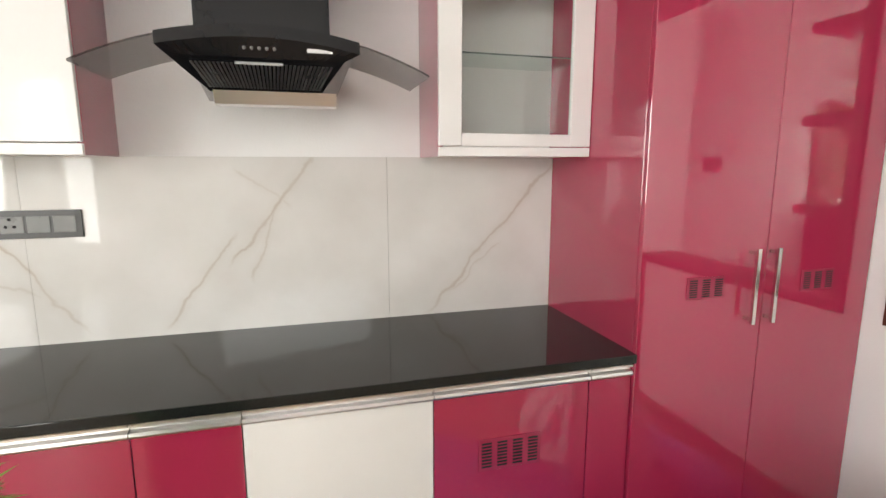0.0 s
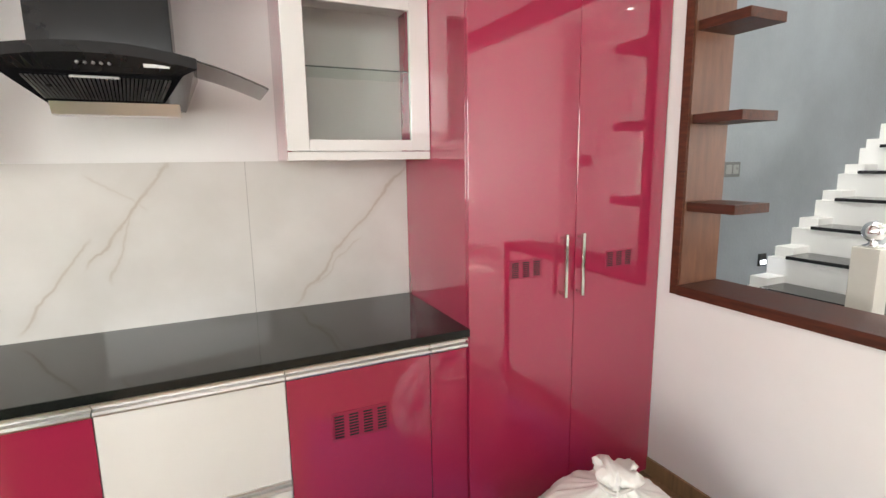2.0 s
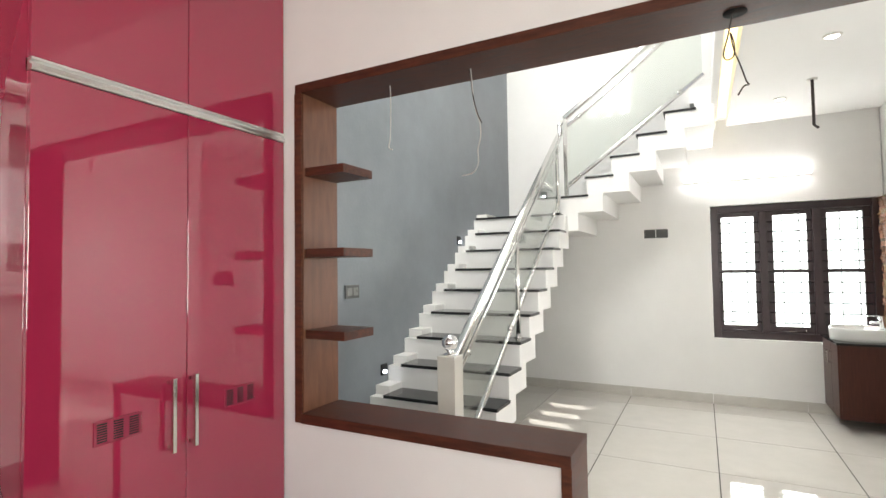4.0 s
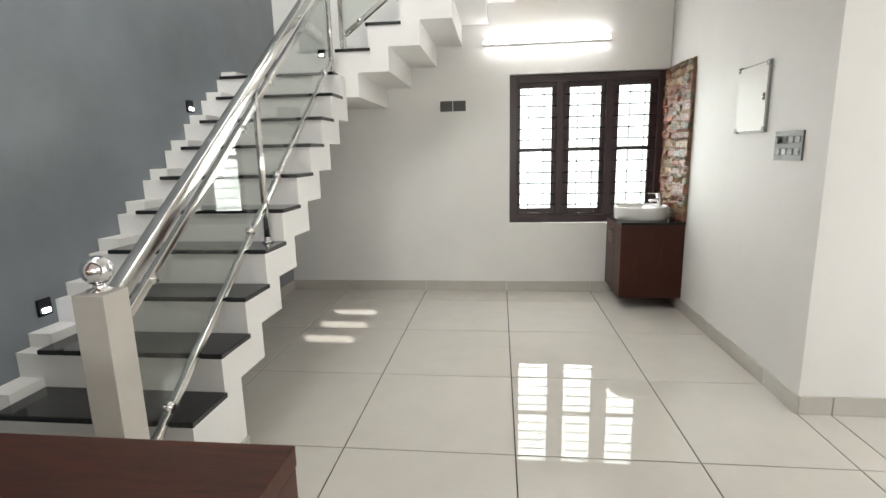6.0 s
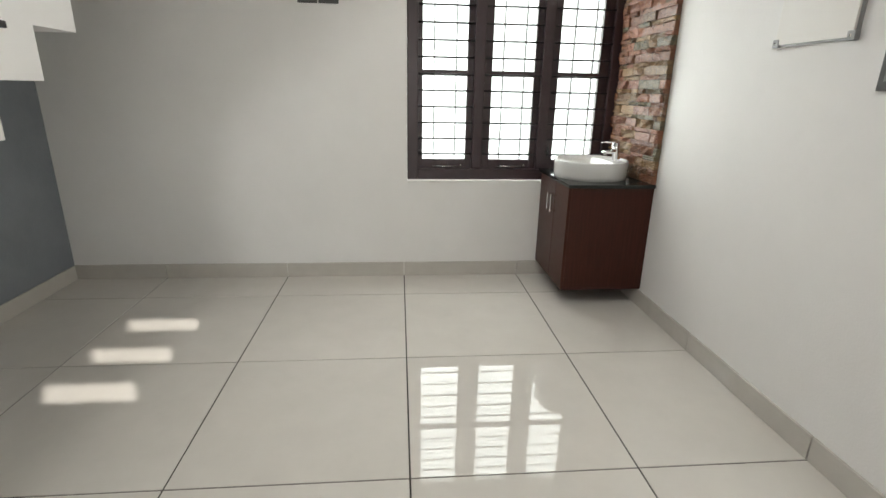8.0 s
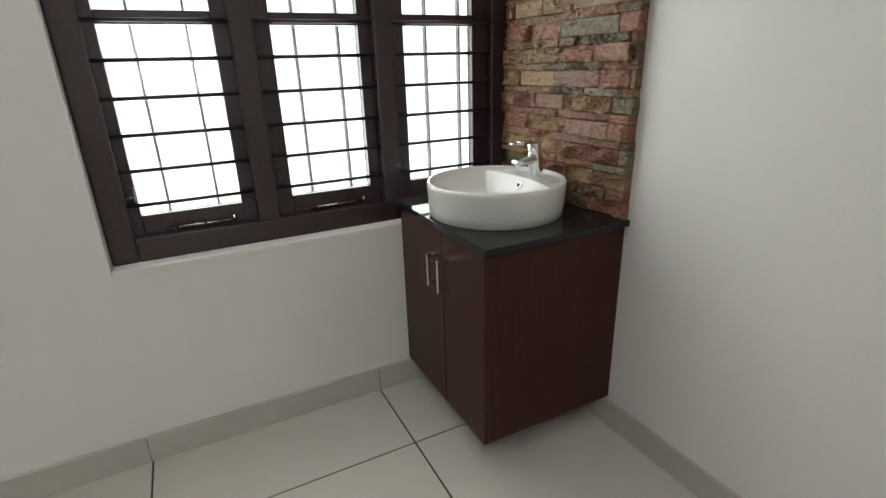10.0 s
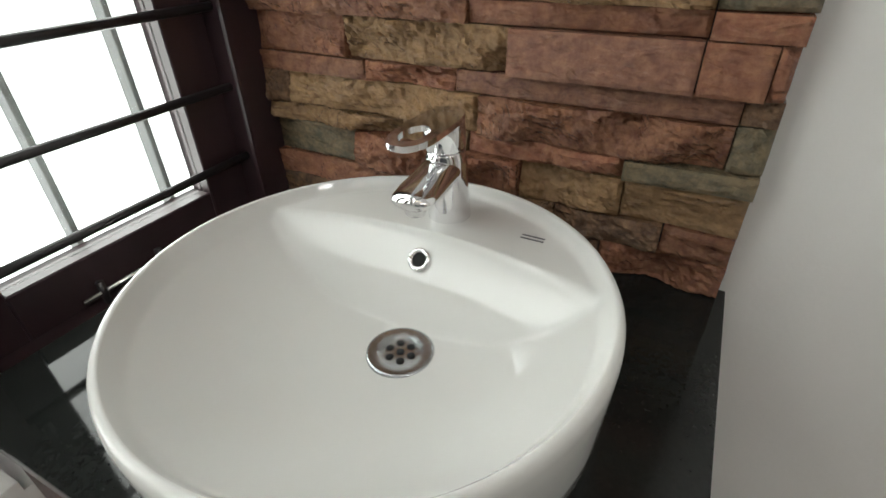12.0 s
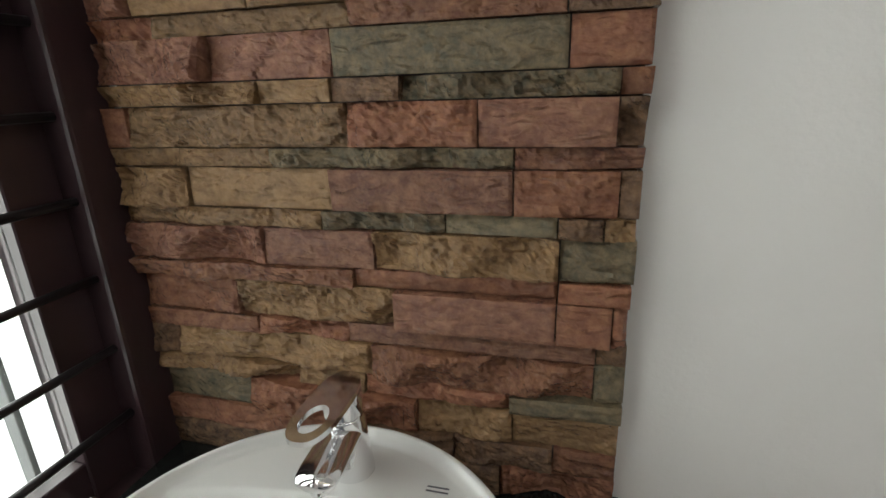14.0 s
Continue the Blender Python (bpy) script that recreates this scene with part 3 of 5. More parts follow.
def base_cabinet(x0, x1, kind):
    names = {"door": "glossy pink base cabinet with an aluminium edge grip", "vent": "glossy pink base cabinet with a slotted vent grille", "drawers": "white two-drawer base cabinet with aluminium grips", "filler": "narrow glossy pink filler base cabinet"}
    c = thing("base_cabinet", ((x0 + x1) / 2, 1.66, K_FLOOR), names[kind], "cabinet", "kitchen base cabinets")
    part("carcass", boxes((x0 + 0.001, x1 - 0.001, BASE_Y + 0.02, 1.965, -0.125, 0.688)), M_CAB_IN, c)
    part("plinth", boxes((x0, x1, BASE_Y + 0.06, BASE_Y + 0.075, K_FLOOR, -0.125)), M_BLACK, c)
    g = 0.0015
    if kind == "drawers":
        for z0, z1 in ((-0.125, 0.262), (0.298, 0.650)):
            part("drawer_front", boxes((x0 + g, x1 - g, BASE_Y, BASE_Y + 0.018, z0, z1), bevel=0.0012, segments=1), M_WHITE_LAM, c, "plain white drawer front")
        edge_handle(c, x0 + g, x1 - g, BASE_Y - 0.002, 0.262, 0.298)
    else:
        door = part("door", boxes((x0 + g, x1 - g, BASE_Y, BASE_Y + 0.018, -0.125, 0.650), bevel=0.0012, segments=1), M_PINK, c)
        if kind == "vent":
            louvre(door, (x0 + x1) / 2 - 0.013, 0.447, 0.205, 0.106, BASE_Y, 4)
    edge_handle(c, x0 + g, x1 - g, BASE_Y - 0.004, 0.651, 0.688)
    part("top_rail", boxes((x0 + g, x1 - g, BASE_Y + 0.001, 1.965, 0.6885, 0.697)), M_PLY, c, "pale plywood edge under the worktop")


for spec in ((-1.95, -1.37, "door"), (-1.37, -0.84, "door"), (-0.84, -0.312, "door"), (-0.312, -0.047, "door"), (-0.047, 0.479, "drawers"), (0.479, 0.994, "vent"), (0.994, 1.149, "filler")):
    base_cabinet(*spec)

solid("worktop", boxes((-1.95, 1.149, 1.337, 1.961, 0.698, 0.728), bevel=0.003), M_GRANITE, "polished black granite kitchen worktop", "worktop")


def backsplash():
    b = setting("backsplash", boxes((-1.95, 1.149, 1.962, 1.9668, 0.7, 1.362)), M_GROUT, "cream marble tile splashback with brown veins", "splashback")
    for x0, x1 in ((-1.95, -0.752), (-0.751, 0.4485), (0.4495, 1.149)):
        part("marble_tile", boxes((x0, x1, 1.957, 1.9625, 0.728, 1.362)), M_MARBLE, b)


backsplash()


def tall_cabinet():
    x0, x1, y = 1.150, 2.126, 1.366
    c = thing("tall_cabinet", (1.64, 1.67, K_FLOOR), "floor-to-ceiling glossy pink pantry cabinet with steel bar handles", "cabinet")
    part("side_panel", boxes((x0, x0 + 0.018, y + 0.001, 1.9665, -0.14, CEIL - 0.002), bevel=0.001, segments=1), M_PINK, c)
    part("side_panel", boxes((x1 - 0.018, x1, y + 0.02, 1.9665, -0.14, CEIL - 0.002)), M_PINK, c)
    part("back_panel", boxes((x0 + 0.018, x1 - 0.018, 1.94, 1.9665, -0.14, CEIL - 0.002)), M_CAB_IN, c)
    part("plinth", boxes((x0, x1, y + 0.06, y + 0.075, K_FLOOR, -0.14)), M_BLACK, c)
    seam = 1.645
    for a, b, hx, vx in ((x0 + 0.001, seam - 0.0015, 1.573, 1.402), (seam + 0.0015, x1 - 0.001, 1.658, 1.88)):
        d = part("door", boxes((a, b, y - 0.018, y, -0.14, 2.014), bevel=0.0015, segments=1), M_PINK, c)
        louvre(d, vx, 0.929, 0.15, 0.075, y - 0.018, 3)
        h = part("handle", boxes((hx - 0.007, hx + 0.007, y - 0.058, y - 0.046, 0.80, 1.057), bevel=0.002), M_STEEL, d, "square polished steel bar handle")
        for z in (0.815, 1.042):
            part("handle_foot", boxes((hx - 0.006, hx + 0.006, y - 0.047, y - 0.018, z - 0.006, z + 0.006)), M_STEEL, h)
        part("upper_door", boxes((a, b, y - 0.018, y, 2.056, CEIL - 0.03), bevel=0.0015, segments=1), M_PINK, c)
    edge_handle(c, x0, x1, y - 0.018, 2.016, 2.054)


tall_cabinet()


def upper_cabinets():
    y = 1.565
    xs = [-1.69, -1.29, -0.89, -0.49, -0.088, 0.312, 0.712, 1.128]
    for a, b in zip(xs, xs[1:]):
        c = thing("loft_cabinet", ((a + b) / 2, 1.77, 2.0), "glossy pink loft cabinet under the ceiling", "cabinet", "loft cabinets")
        part("carcass", boxes((a + 0.001, b - 0.001, y + 0.018, 1.9665, 2.0, CEIL - 0.002)), M_PINK_IN, c)
        part("door", boxes((a + 0.0015, b - 0.0015, y, y + 0.018, 2.04, CEIL - 0.03), bevel=0.0015, segments=1), M_PINK, c)
        edge_handle(c, a + 0.001, b - 0.001, y - 0.002, 2.0, 2.038)
    solid("filler_panel", boxes((1.128, 1.150, 1.552, 1.9665, 2.0, CEIL - 0.002)), M_PINK, "narrow glossy pink filler strip beside the pantry", "panel")


upper_cabinets()


def wall_cabinet(x0, x1, glazed, label):
    y = 1.672
    c = thing("wall_cabinet", ((x0 + x1) / 2, 1.82, 1.36), label, "cabinet")
    t = 0.018
    part("side_panel", boxes((x0, x0 + t, y + 0.02, 1.9665, 1.36, 2.0)), M_PINK, c)
    part("side_panel", boxes((x1 - t, x1, y + 0.02, 1.9665, 1.36, 2.0)), M_PINK, c)
    part("bottom_panel", boxes((x0 + t, x1 - t, y + 0.02, 1.9665, 1.362, 1.38)), M_WHITE_LAM, c)
    part("top_panel", boxes((x0 + t, x1 - t, y + 0.02, 1.9665, 1.982, 1.999)), M_CAB_IN, c)
    part("back_panel", boxes((x0 + t, x1 - t, 1.955, 1.9665, 1.38, 1.982)), M_CAB_IN, c)
    g = part("grip_strip", boxes((x0, x1, y + 0.002, y + 0.02, 1.36, 1.392), bevel=0.002), M_WHITE_AC, c, "white grip strip under the door")
    if glazed:
        f = 0.080
        d = part("door", boxes((x0, x0 + f, y, y + 0.02, 1.395, 2.0), bevel=0.002, segments=1), M_WHITE_AC, c, "white door frame round clear glass")
        part("stile", boxes((x1 - f, x1, y, y + 0.02, 1.395, 2.0), bevel=0.002, segments=1), M_WHITE_AC, d)
        part("rail", boxes((x0 + f, x1 - f, y, y + 0.02, 1.395, 1.437)), M_WHITE_AC, d)
        part("rail", boxes((x0 + f, x1 - f, y, y + 0.02, 1.928, 2.0)), M_WHITE_AC, d)
        part("pane", boxes((x0 + f, x1 - f, y + 0.008, y + 0.012, 1.437, 1.928)), M_GLASS, d, "clear glass pane").visible_shadow = False
        s = part("glass_shelf", boxes((x0 + t, x1 - t, y + 0.05, 1.953, 1.705, 1.710)), M_SHELFGLASS, c, "glass shelf")
        s.visible_shadow = False
        part("shelf_edge", boxes((x0 + t, x1 - t, y + 0.0475, y + 0.05, 1.705, 1.710)), M_GLASSEDGE, s, "dark green cut glass edge")
        for z in (1.50, 1.86):
            part("hinge", boxes((x1 - t - 0.016, x1 - t, y + 0.03, y + 0.075, z - 0.02, z + 0.02), bevel=0.003), M_STEEL, c)
    else:
        part("door", boxes((x0 + 0.001, x1 - 0.001, y, y + 0.02, 1.395, 2.0), bevel=0.0015, segments=1), M_WHITE_AC, c)


wall_cabinet(0.581, 1.148, True, "white-framed glass wall cabinet with pink sides")
wall_cabinet(-1.06, -0.455, False, "glossy white wall cabinet with pink sides")
wall_cabinet(-1.69, -1.062, False, "glossy white wall cabinet with pink sides")


def hood():
    c = thing("range_hood", (0.045, 1.8, 1.5), "black range hood with a curved glass canopy", "range hood")
    cx = 0.05
    part("duct_cover", boxes((-0.148, 0.238, 1.69, 1.9665, 1.66, 1.998), bevel=0.003), M_BLACK, c)

    def arc(x):
        return 1.690 - 0.47 * (x - cx) ** 2
    # curved glass sheet
    bm = bmesh.new()
    n = 40
    rows = []
    for i in range(n + 1):
        x = -0.41 + 0.92 * i / n
        z = arc(x)
        e = abs(x - cx) / 0.46
        y0, y1 = 1.485 + 0.03 * e * e, 1.80
        rows.append([bm.verts.new(p) for p in ((x, y0, z), (x, y1, z), (x, y1, z - 0.006), (x, y0, z - 0.006))])
    for a, b in zip(rows, rows[1:]):
        for k in range(4):
            bm.faces.new((a[k], a[(k + 1) % 4], b[(k + 1) % 4], b[k]))
    bm.faces.new(rows[0])
    bm.faces.new(rows[-1][::-1])
    g = part("glass_canopy", bm, M_HOODGLASS, c, "smoked curved glass canopy")
    g.visible_shadow = False
    # black body: arched top under the glass, leaning front, narrower underside
    bm = bmesh.new()
    rows = []
    for i in range(25):
        u = i / 24
        xt = -0.205 + 0.51 * u
        zt = arc(xt) + 0.002
        xb = -0.155 + 0.41 * u
        rows.append([bm.verts.new(p) for p in ((xt, 1.482, zt), (xt, 1.92, zt), (xb, 1.92, 1.545), (-0.10 + 0.30 * u, 1.60, 1.535), (-0.165 + 0.43 * u, 1.502, 1.612), (xt, 1.480, zt - 0.032))])
    for a, b in zip(rows, rows[1:]):
        for k in range(6):
            f = bm.faces.new((a[k], a[(k + 1) % 6], b[(k + 1) % 6], b[k]))
    bm.faces.new(rows[0])
    bm.faces.new(rows[-1][::-1])
    body = part("body", bm, M_BLACK, c)
    # filter lying on the leaning underside, between front edge and tray
    p0, p1 = Vector((0, 1.508, 1.607)), Vector((0, 1.597, 1.538))
    nrm = Vector((0, -(p0.z - p1.z), -(p1.y - p0.y))).normalized()
    for i in range(34):
        u = (i + 0.5) / 34
        a = p0.lerp(p1, 0.08) + Vector((-0.135 + 0.37 * u, 0, 0)) + nrm * 0.004
        b = p0.lerp(p1, 0.86) + Vector((-0.10 + 0.30 * u, 0, 0)) + nrm * 0.004
        part("filter_slat", beam(a, b, 0.0064, 0.003), M_HOODDARK, body)
    for x in (-0.075, 0.165):
        part("filter_latch", lathe([(0, 0), (0.008, 0), (0.008, 0.006), (0, 0.006)], (x, 1.535, 1.571), 12), M_HOLE, body)
    part("oil_tray", prism([(1.585, 1.538), (1.60, 1.502), (1.66, 1.502), (1.68, 1.538)], "x", -0.092, 0.245), M_ALU, body, "brushed steel oil tray")
    for i in range(5):
        part("control_button", rod([(0.005 + 0.019 * i, 1.4915, 1.634), (0.005 + 0.019 * i, 1.486, 1.6335)], 0.0045, 10), M_SOCK2, body)
    part("badge", boxes((0.165, 0.232, 1.4860, 1.4895, 1.629, 1.639)), M_PRINT, body, "pale maker's badge as a plain bar")
    part("light_strip", boxes((-0.02, 0.10, 1.5035, 1.506, 1.594, 1.601)), M_SOCKPALE, body)


hood()


def socket_plate(name, axis, plane, a0, a1, z0, z1, cells, label, facing):
    """A switch plate on a wall: plate, inset, and one rocker per cell. facing: -1 towards lower values."""
    f = facing

    def b(d0, d1, u0, u1, w0, w1):
        lo, hi = sorted((plane + f * d0, plane + f * d1))
        return (lo, hi, u0, u1, w0, w1) if axis == "x" else (u0, u1, lo, hi, w0, w1)
    at = (plane, (a0 + a1) / 2, z0) if axis == "x" else ((a0 + a1) / 2, plane, z0)
    s = thing(name, at, label, "switch")
    part("plate", boxes(b(0, 0.009, a0, a1, z0, z1), bevel=0.002), M_SOCK, s)
    cols, rows = cells
    mx, mz = 0.012, 0.014
    inset = 0.009 if rows > 1 else 0.004
    for i in range(cols):
        for j in range(rows):
            u0 = a0 + mx + (a1 - a0 - 2 * mx) * i / cols
            u1 = a0 + mx + (a1 - a0 - 2 * mx) * (i + 1) / cols
            w0 = z0 + mz + (z1 - z0 - 2 * mz) * j / rows
            w1 = z0 + mz + (z1 - z0 - 2 * mz) * (j + 1) / rows
            part("rocker", boxes(b(0.009, 0.0125, u0 + inset, u1 - inset, w0 + 2 * inset - 0.004, w1 - 2 * inset + 0.004), bevel=0.0015, segments=1), M_SOCK2 if cells != (1, 1) else M_SOCK, s)
    return s


s = socket_plate("power_socket", "y", 1.957, -0.826, -0.58, 1.095, 1.187, (3, 1), "dark grey socket and switch plate on the marble", -1)
# pin holes are black discs, their inner shade put into the colour
for dx, dz in ((0, 0.018), (-0.012, -0.006), (0.012, -0.006)):
    part("pin_hole", rod([(-0.782 + dx, 1.9440, 1.141 + dz), (-0.782 + dx, 1.9425, 1.141 + dz)], 0.005, 8), M_HOLE, s)

# ---------- loose things in the kitchen ----------
def lumpy(radius_at, z0, z1, centre, rings=26, sides=44, seed=1):
    bm = bmesh.new()
    rows = []
    for i in range(rings + 1):
        u = i / rings
        ring = []
        for k in range(sides):
            a = 2 * math.pi * k / sides
            r, dz = radius_at(u, a)
            ring.append(bm.verts.new((centre[0] + r * math.cos(a), centre[1] + r * math.sin(a), z0 + (z1 - z0) * u + dz)))
        rows.append(ring)
    for a, b in zip(rows, rows[1:]):
        for k in range(sides):
            bm.faces.new((a[k], a[(k + 1) % sides], b[(k + 1) % sides], b[k]))
    bm.faces.new(rows[0][::-1])
    bm.faces.new(rows[-1])
    for f in bm.faces:
        f.smooth = True
    return bm


def sack():
    c = (1.345, 0.775)

    def r(u, a):
        body = 0.295 * (math.sin(math.pi * (0.14 + 0.80 * min(u / 0.90, 1.0))) ** 0.62)
        neck = 0.048 + 0.012 * math.sin(5 * a)
        w = min(1, max(0, (u - 0.80) / 0.10))
        rad = body * (1 - w) + neck * w
        if u > 0.93:
            rad = 0.034 + 0.036 * math.sin((u - 0.93) / 0.07 * 2.6) + 0.012 * math.sin(4 * a + 1) + 0.02 * noise.noise(Vector((math.cos(a) * 3, math.sin(a) * 3, u * 40)))
        pleat = (0.5 + 0.5 * math.sin(17 * a + 2.5 * math.sin(3 * a))) ** 2
        rad *= 1 - 0.085 * pleat * min(1, max(0, (u - 0.25) / 0.5)) + 0.05 * noise.noise(Vector((math.cos(a) * 2, math.sin(a) * 2, u * 4)))
        fold = abs(noise.noise(Vector((math.cos(a) * 4, math.sin(a) * 4, u * 6 + 2)))) + 0.5 * abs(noise.noise(Vector((math.cos(a) * 10, math.sin(a) * 10, u * 13))))
        rad *= 1.03 - 0.11 * fold
        return rad, 0.015 * noise.noise(Vector((math.cos(a) * 3, math.sin(a) * 3, u * 5 + 4)))
    s = thing("sack", (*c, K_FLOOR), "full white woven plastic sack tied at the neck", "sack")
    part("bag", lumpy(r, K_FLOOR, 0.435, c, 60, 96), M_SACK, s)
    ring = [(c[0] + 0.05 * math.cos(t), c[1] + 0.05 * math.sin(t), 0.383 + 0.006 * math.sin(3 * t)) for t in (2 * math.pi * k / 24 for k in range(25))]
    part("tie", rod(ring, 0.006, 8), M_WIRE_W, s, "thin cord round the neck")


sack()


def tarp():
    """A folded tarpaulin: stacked sheets with a sloping, creased top."""
    bm = bmesh.new()
    nx, ny = 40, 26
    x0, x1, y0, y1 = 0.62, 1.34, 0.74, 1.315

    def top_z(u, v):
        wave = 0.009 * noise.noise(Vector((u * 4, v * 4, 1))) + 0.012 * abs(noise.noise(Vector((u * 3.5, v * 9, 8)))) + 0.004 * noise.noise(Vector((u * 16, v * 14, 5)))
        return 0.185 - 0.235 * u - 0.03 * v + wave
    grid = []
    for i in range(nx + 1):
        row = []
        for j in range(ny + 1):
            u, v = i / nx, j / ny
            x, y = x0 + (x1 - x0) * u, y0 + (y1 - y0) * v
            z = top_z(u, v)
            row.append(bm.verts.new((x + 0.012 * noise.noise(Vector((u * 6, v * 6, 3))), y, z)))
        grid.append(row)
    for i in range(nx):
        for j in range(ny):
            bm.faces.new((grid[i][j], grid[i + 1][j], grid[i + 1][j + 1], grid[i][j + 1]))
    rim = [grid[i][0] for i in range(nx + 1)] + [grid[nx][j] for j in range(1, ny + 1)] + [grid[i][ny] for i in range(nx - 1, -1, -1)] + [grid[0][j] for j in range(ny - 1, 0, -1)]
    last = rim
    levels = 6
    for l in range(1, levels + 1):
        ring = []
        for k, v in enumerate(rim):
            z = v.co.z + (K_FLOOR - v.co.z) * l / levels
            out = 0.012 * math.sin(l * 2.3) + 0.012 * noise.noise(Vector((k * 0.14, l * 0.9, 2)))
            cx, cy = (x0 + x1) / 2, (y0 + y1) / 2
            d = Vector((v.co.x - cx, v.co.y - cy, 0)).normalized()
            yy = min(v.co.y + d.y * out, 1.335)
            ring.append(bm.verts.new((v.co.x + d.x * out, yy, z)))
        n = len(rim)
        for k in range(n):
            bm.faces.new((last[k], last[(k + 1) % n], ring[(k + 1) % n], ring[k]))
        last = ring
    bm.faces.new(last)
    bm.normal_update()
    for f in bm.faces:
        f.smooth = abs(f.normal.z) > 0.7
    t = thing("tarpaulin", (0.9, 0.95, K_FLOOR), "folded blue tarpaulin with brass eyelets on the floor", "tarpaulin")
    part("sheet", bm, M_BLUE, t)
    for x, y in ((0.70, 1.10), (0.72, 0.86)):
        z = top_z((x - x0) / (x1 - x0), (y - y0) / (y1 - y0)) + 0.002
        ring = [(x + 0.012 * math.cos(a), y + 0.012 * math.sin(a), z) for a in (2 * math.pi * k / 16 for k in range(17))]
        part("eyelet", rod(ring, 0.004, 6), M_ALU, t, "metal eyelet")
    solid("tarpaulin_roll", rod([(1.70, 0.50, -0.06), (1.78, 0.95, -0.055), (1.80, 1.22, -0.06)], 0.1, 18), M_BLUE, "small rolled blue tarpaulin on the floor", "tarpaulin")

    def r(u, a):
        return 0.24 * math.sin(math.pi * (0.2 + 0.72 * u)) * (1 + 0.16 * noise.noise(Vector((2 * math.cos(a), 2 * math.sin(a), 3 * u)))), 0.03 * noise.noise(Vector((4 * math.cos(a), 4 * math.sin(a), 3 * u + 7)))
    solid("plastic_bag", lumpy(r, K_FLOOR, 0.12, (1.66, 0.42), 20, 40), M_CLEAR, "crumpled cloudy plastic bag on the floor", "bag")


tarp()


def turf_roll():
    c = Vector((-0.37, 0.50, 0))
    R, z0, z1 = 0.19, K_FLOOR, 1.0
    mat = material("artificial_grass", (0.17, 0.36, 0.04), 0.5, second=(0.055, 0.17, 0.016), scale=11)
    r = thing("turf_roll", (c.x, c.y, z0), "upright roll of green artificial grass", "artificial grass")
    pts = []
    for k in range(150):
        a = 0.21 * k
        rr = R - 0.022 * (a / (2 * math.pi))
        if rr < 0.05:
            break
        pts.append((c.x + rr * math.cos(a), c.y + rr * math.sin(a)))
    bm = bmesh.new()
    last = None
    for x, y in pts:
        now = [bm.verts.new((x, y, z0)), bm.verts.new((x, y, z1 - 0.01))]
        if last:
            bm.faces.new((last[0], now[0], now[1], last[1]))
        last = now
    sheet = part("backing", bm, mat, r)
    sol = sheet.modifiers.new("thick", "SOLIDIFY")
    sol.thickness = 0.006
    # blades: thin bent slips standing off the outside and the top edge
    rng = random.Random(7)
    verts, faces = [], []

    def blade(p, out, length):
        side = out.cross(Vector((rng.uniform(-1, 1), rng.uniform(-1, 1), rng.uniform(-1, 1)))).normalized() * 0.0014
        tip = p + out * length + Vector((rng.uniform(-1, 1), rng.uniform(-1, 1), rng.uniform(-0.9, 0.5))) * length * 0.55
        mid = p.lerp(tip, 0.55) + out * length * 0.14
        b = len(verts)
        verts.extend([p - side, p + side, mid + side * 0.9, mid - side * 0.9, tip])
        faces.extend([(b, b + 1, b + 2, b + 3), (b + 3, b + 2, b + 4)])
    for _ in range(42000):
        a = rng.uniform(-2.6, 1.6)
        z = rng.uniform(0.25, z1)
        out = Vector((math.cos(a), math.sin(a), 0))
        wav = 1 + 0.03 * noise.noise(Vector((a * 2, z * 5, 0)))
        blade(c + out * R * wav + Vector((0, 0, z)), (out + Vector((0, 0, rng.uniform(-0.5, 0.4)))).normalized(), rng.uniform(0.018, 0.034))
    for _ in range(9000):
        x, y = pts[rng.randrange(len(pts))]
        d = Vector((x - c.x, y - c.y, 0)).normalized()
        blade(Vector((x, y, z1 - 0.012)) + d * rng.uniform(0, 0.012), (d * 0.6 + Vector((0, 0, 0.8))).normalized(), rng.uniform(0.015, 0.03))
    me = bpy.data.meshes.new("grass_blade")
    me.from_pydata([tuple(v) for v in verts], [], faces)
    me.materials.append(mat)
    ob = new("grass_blade", me)
    ob.parent = r
    ob.matrix_parent_inverse = r.matrix_basis.inverted()
    tagged(ob, "dense green plastic grass blades", kind="stuff")


turf_roll()


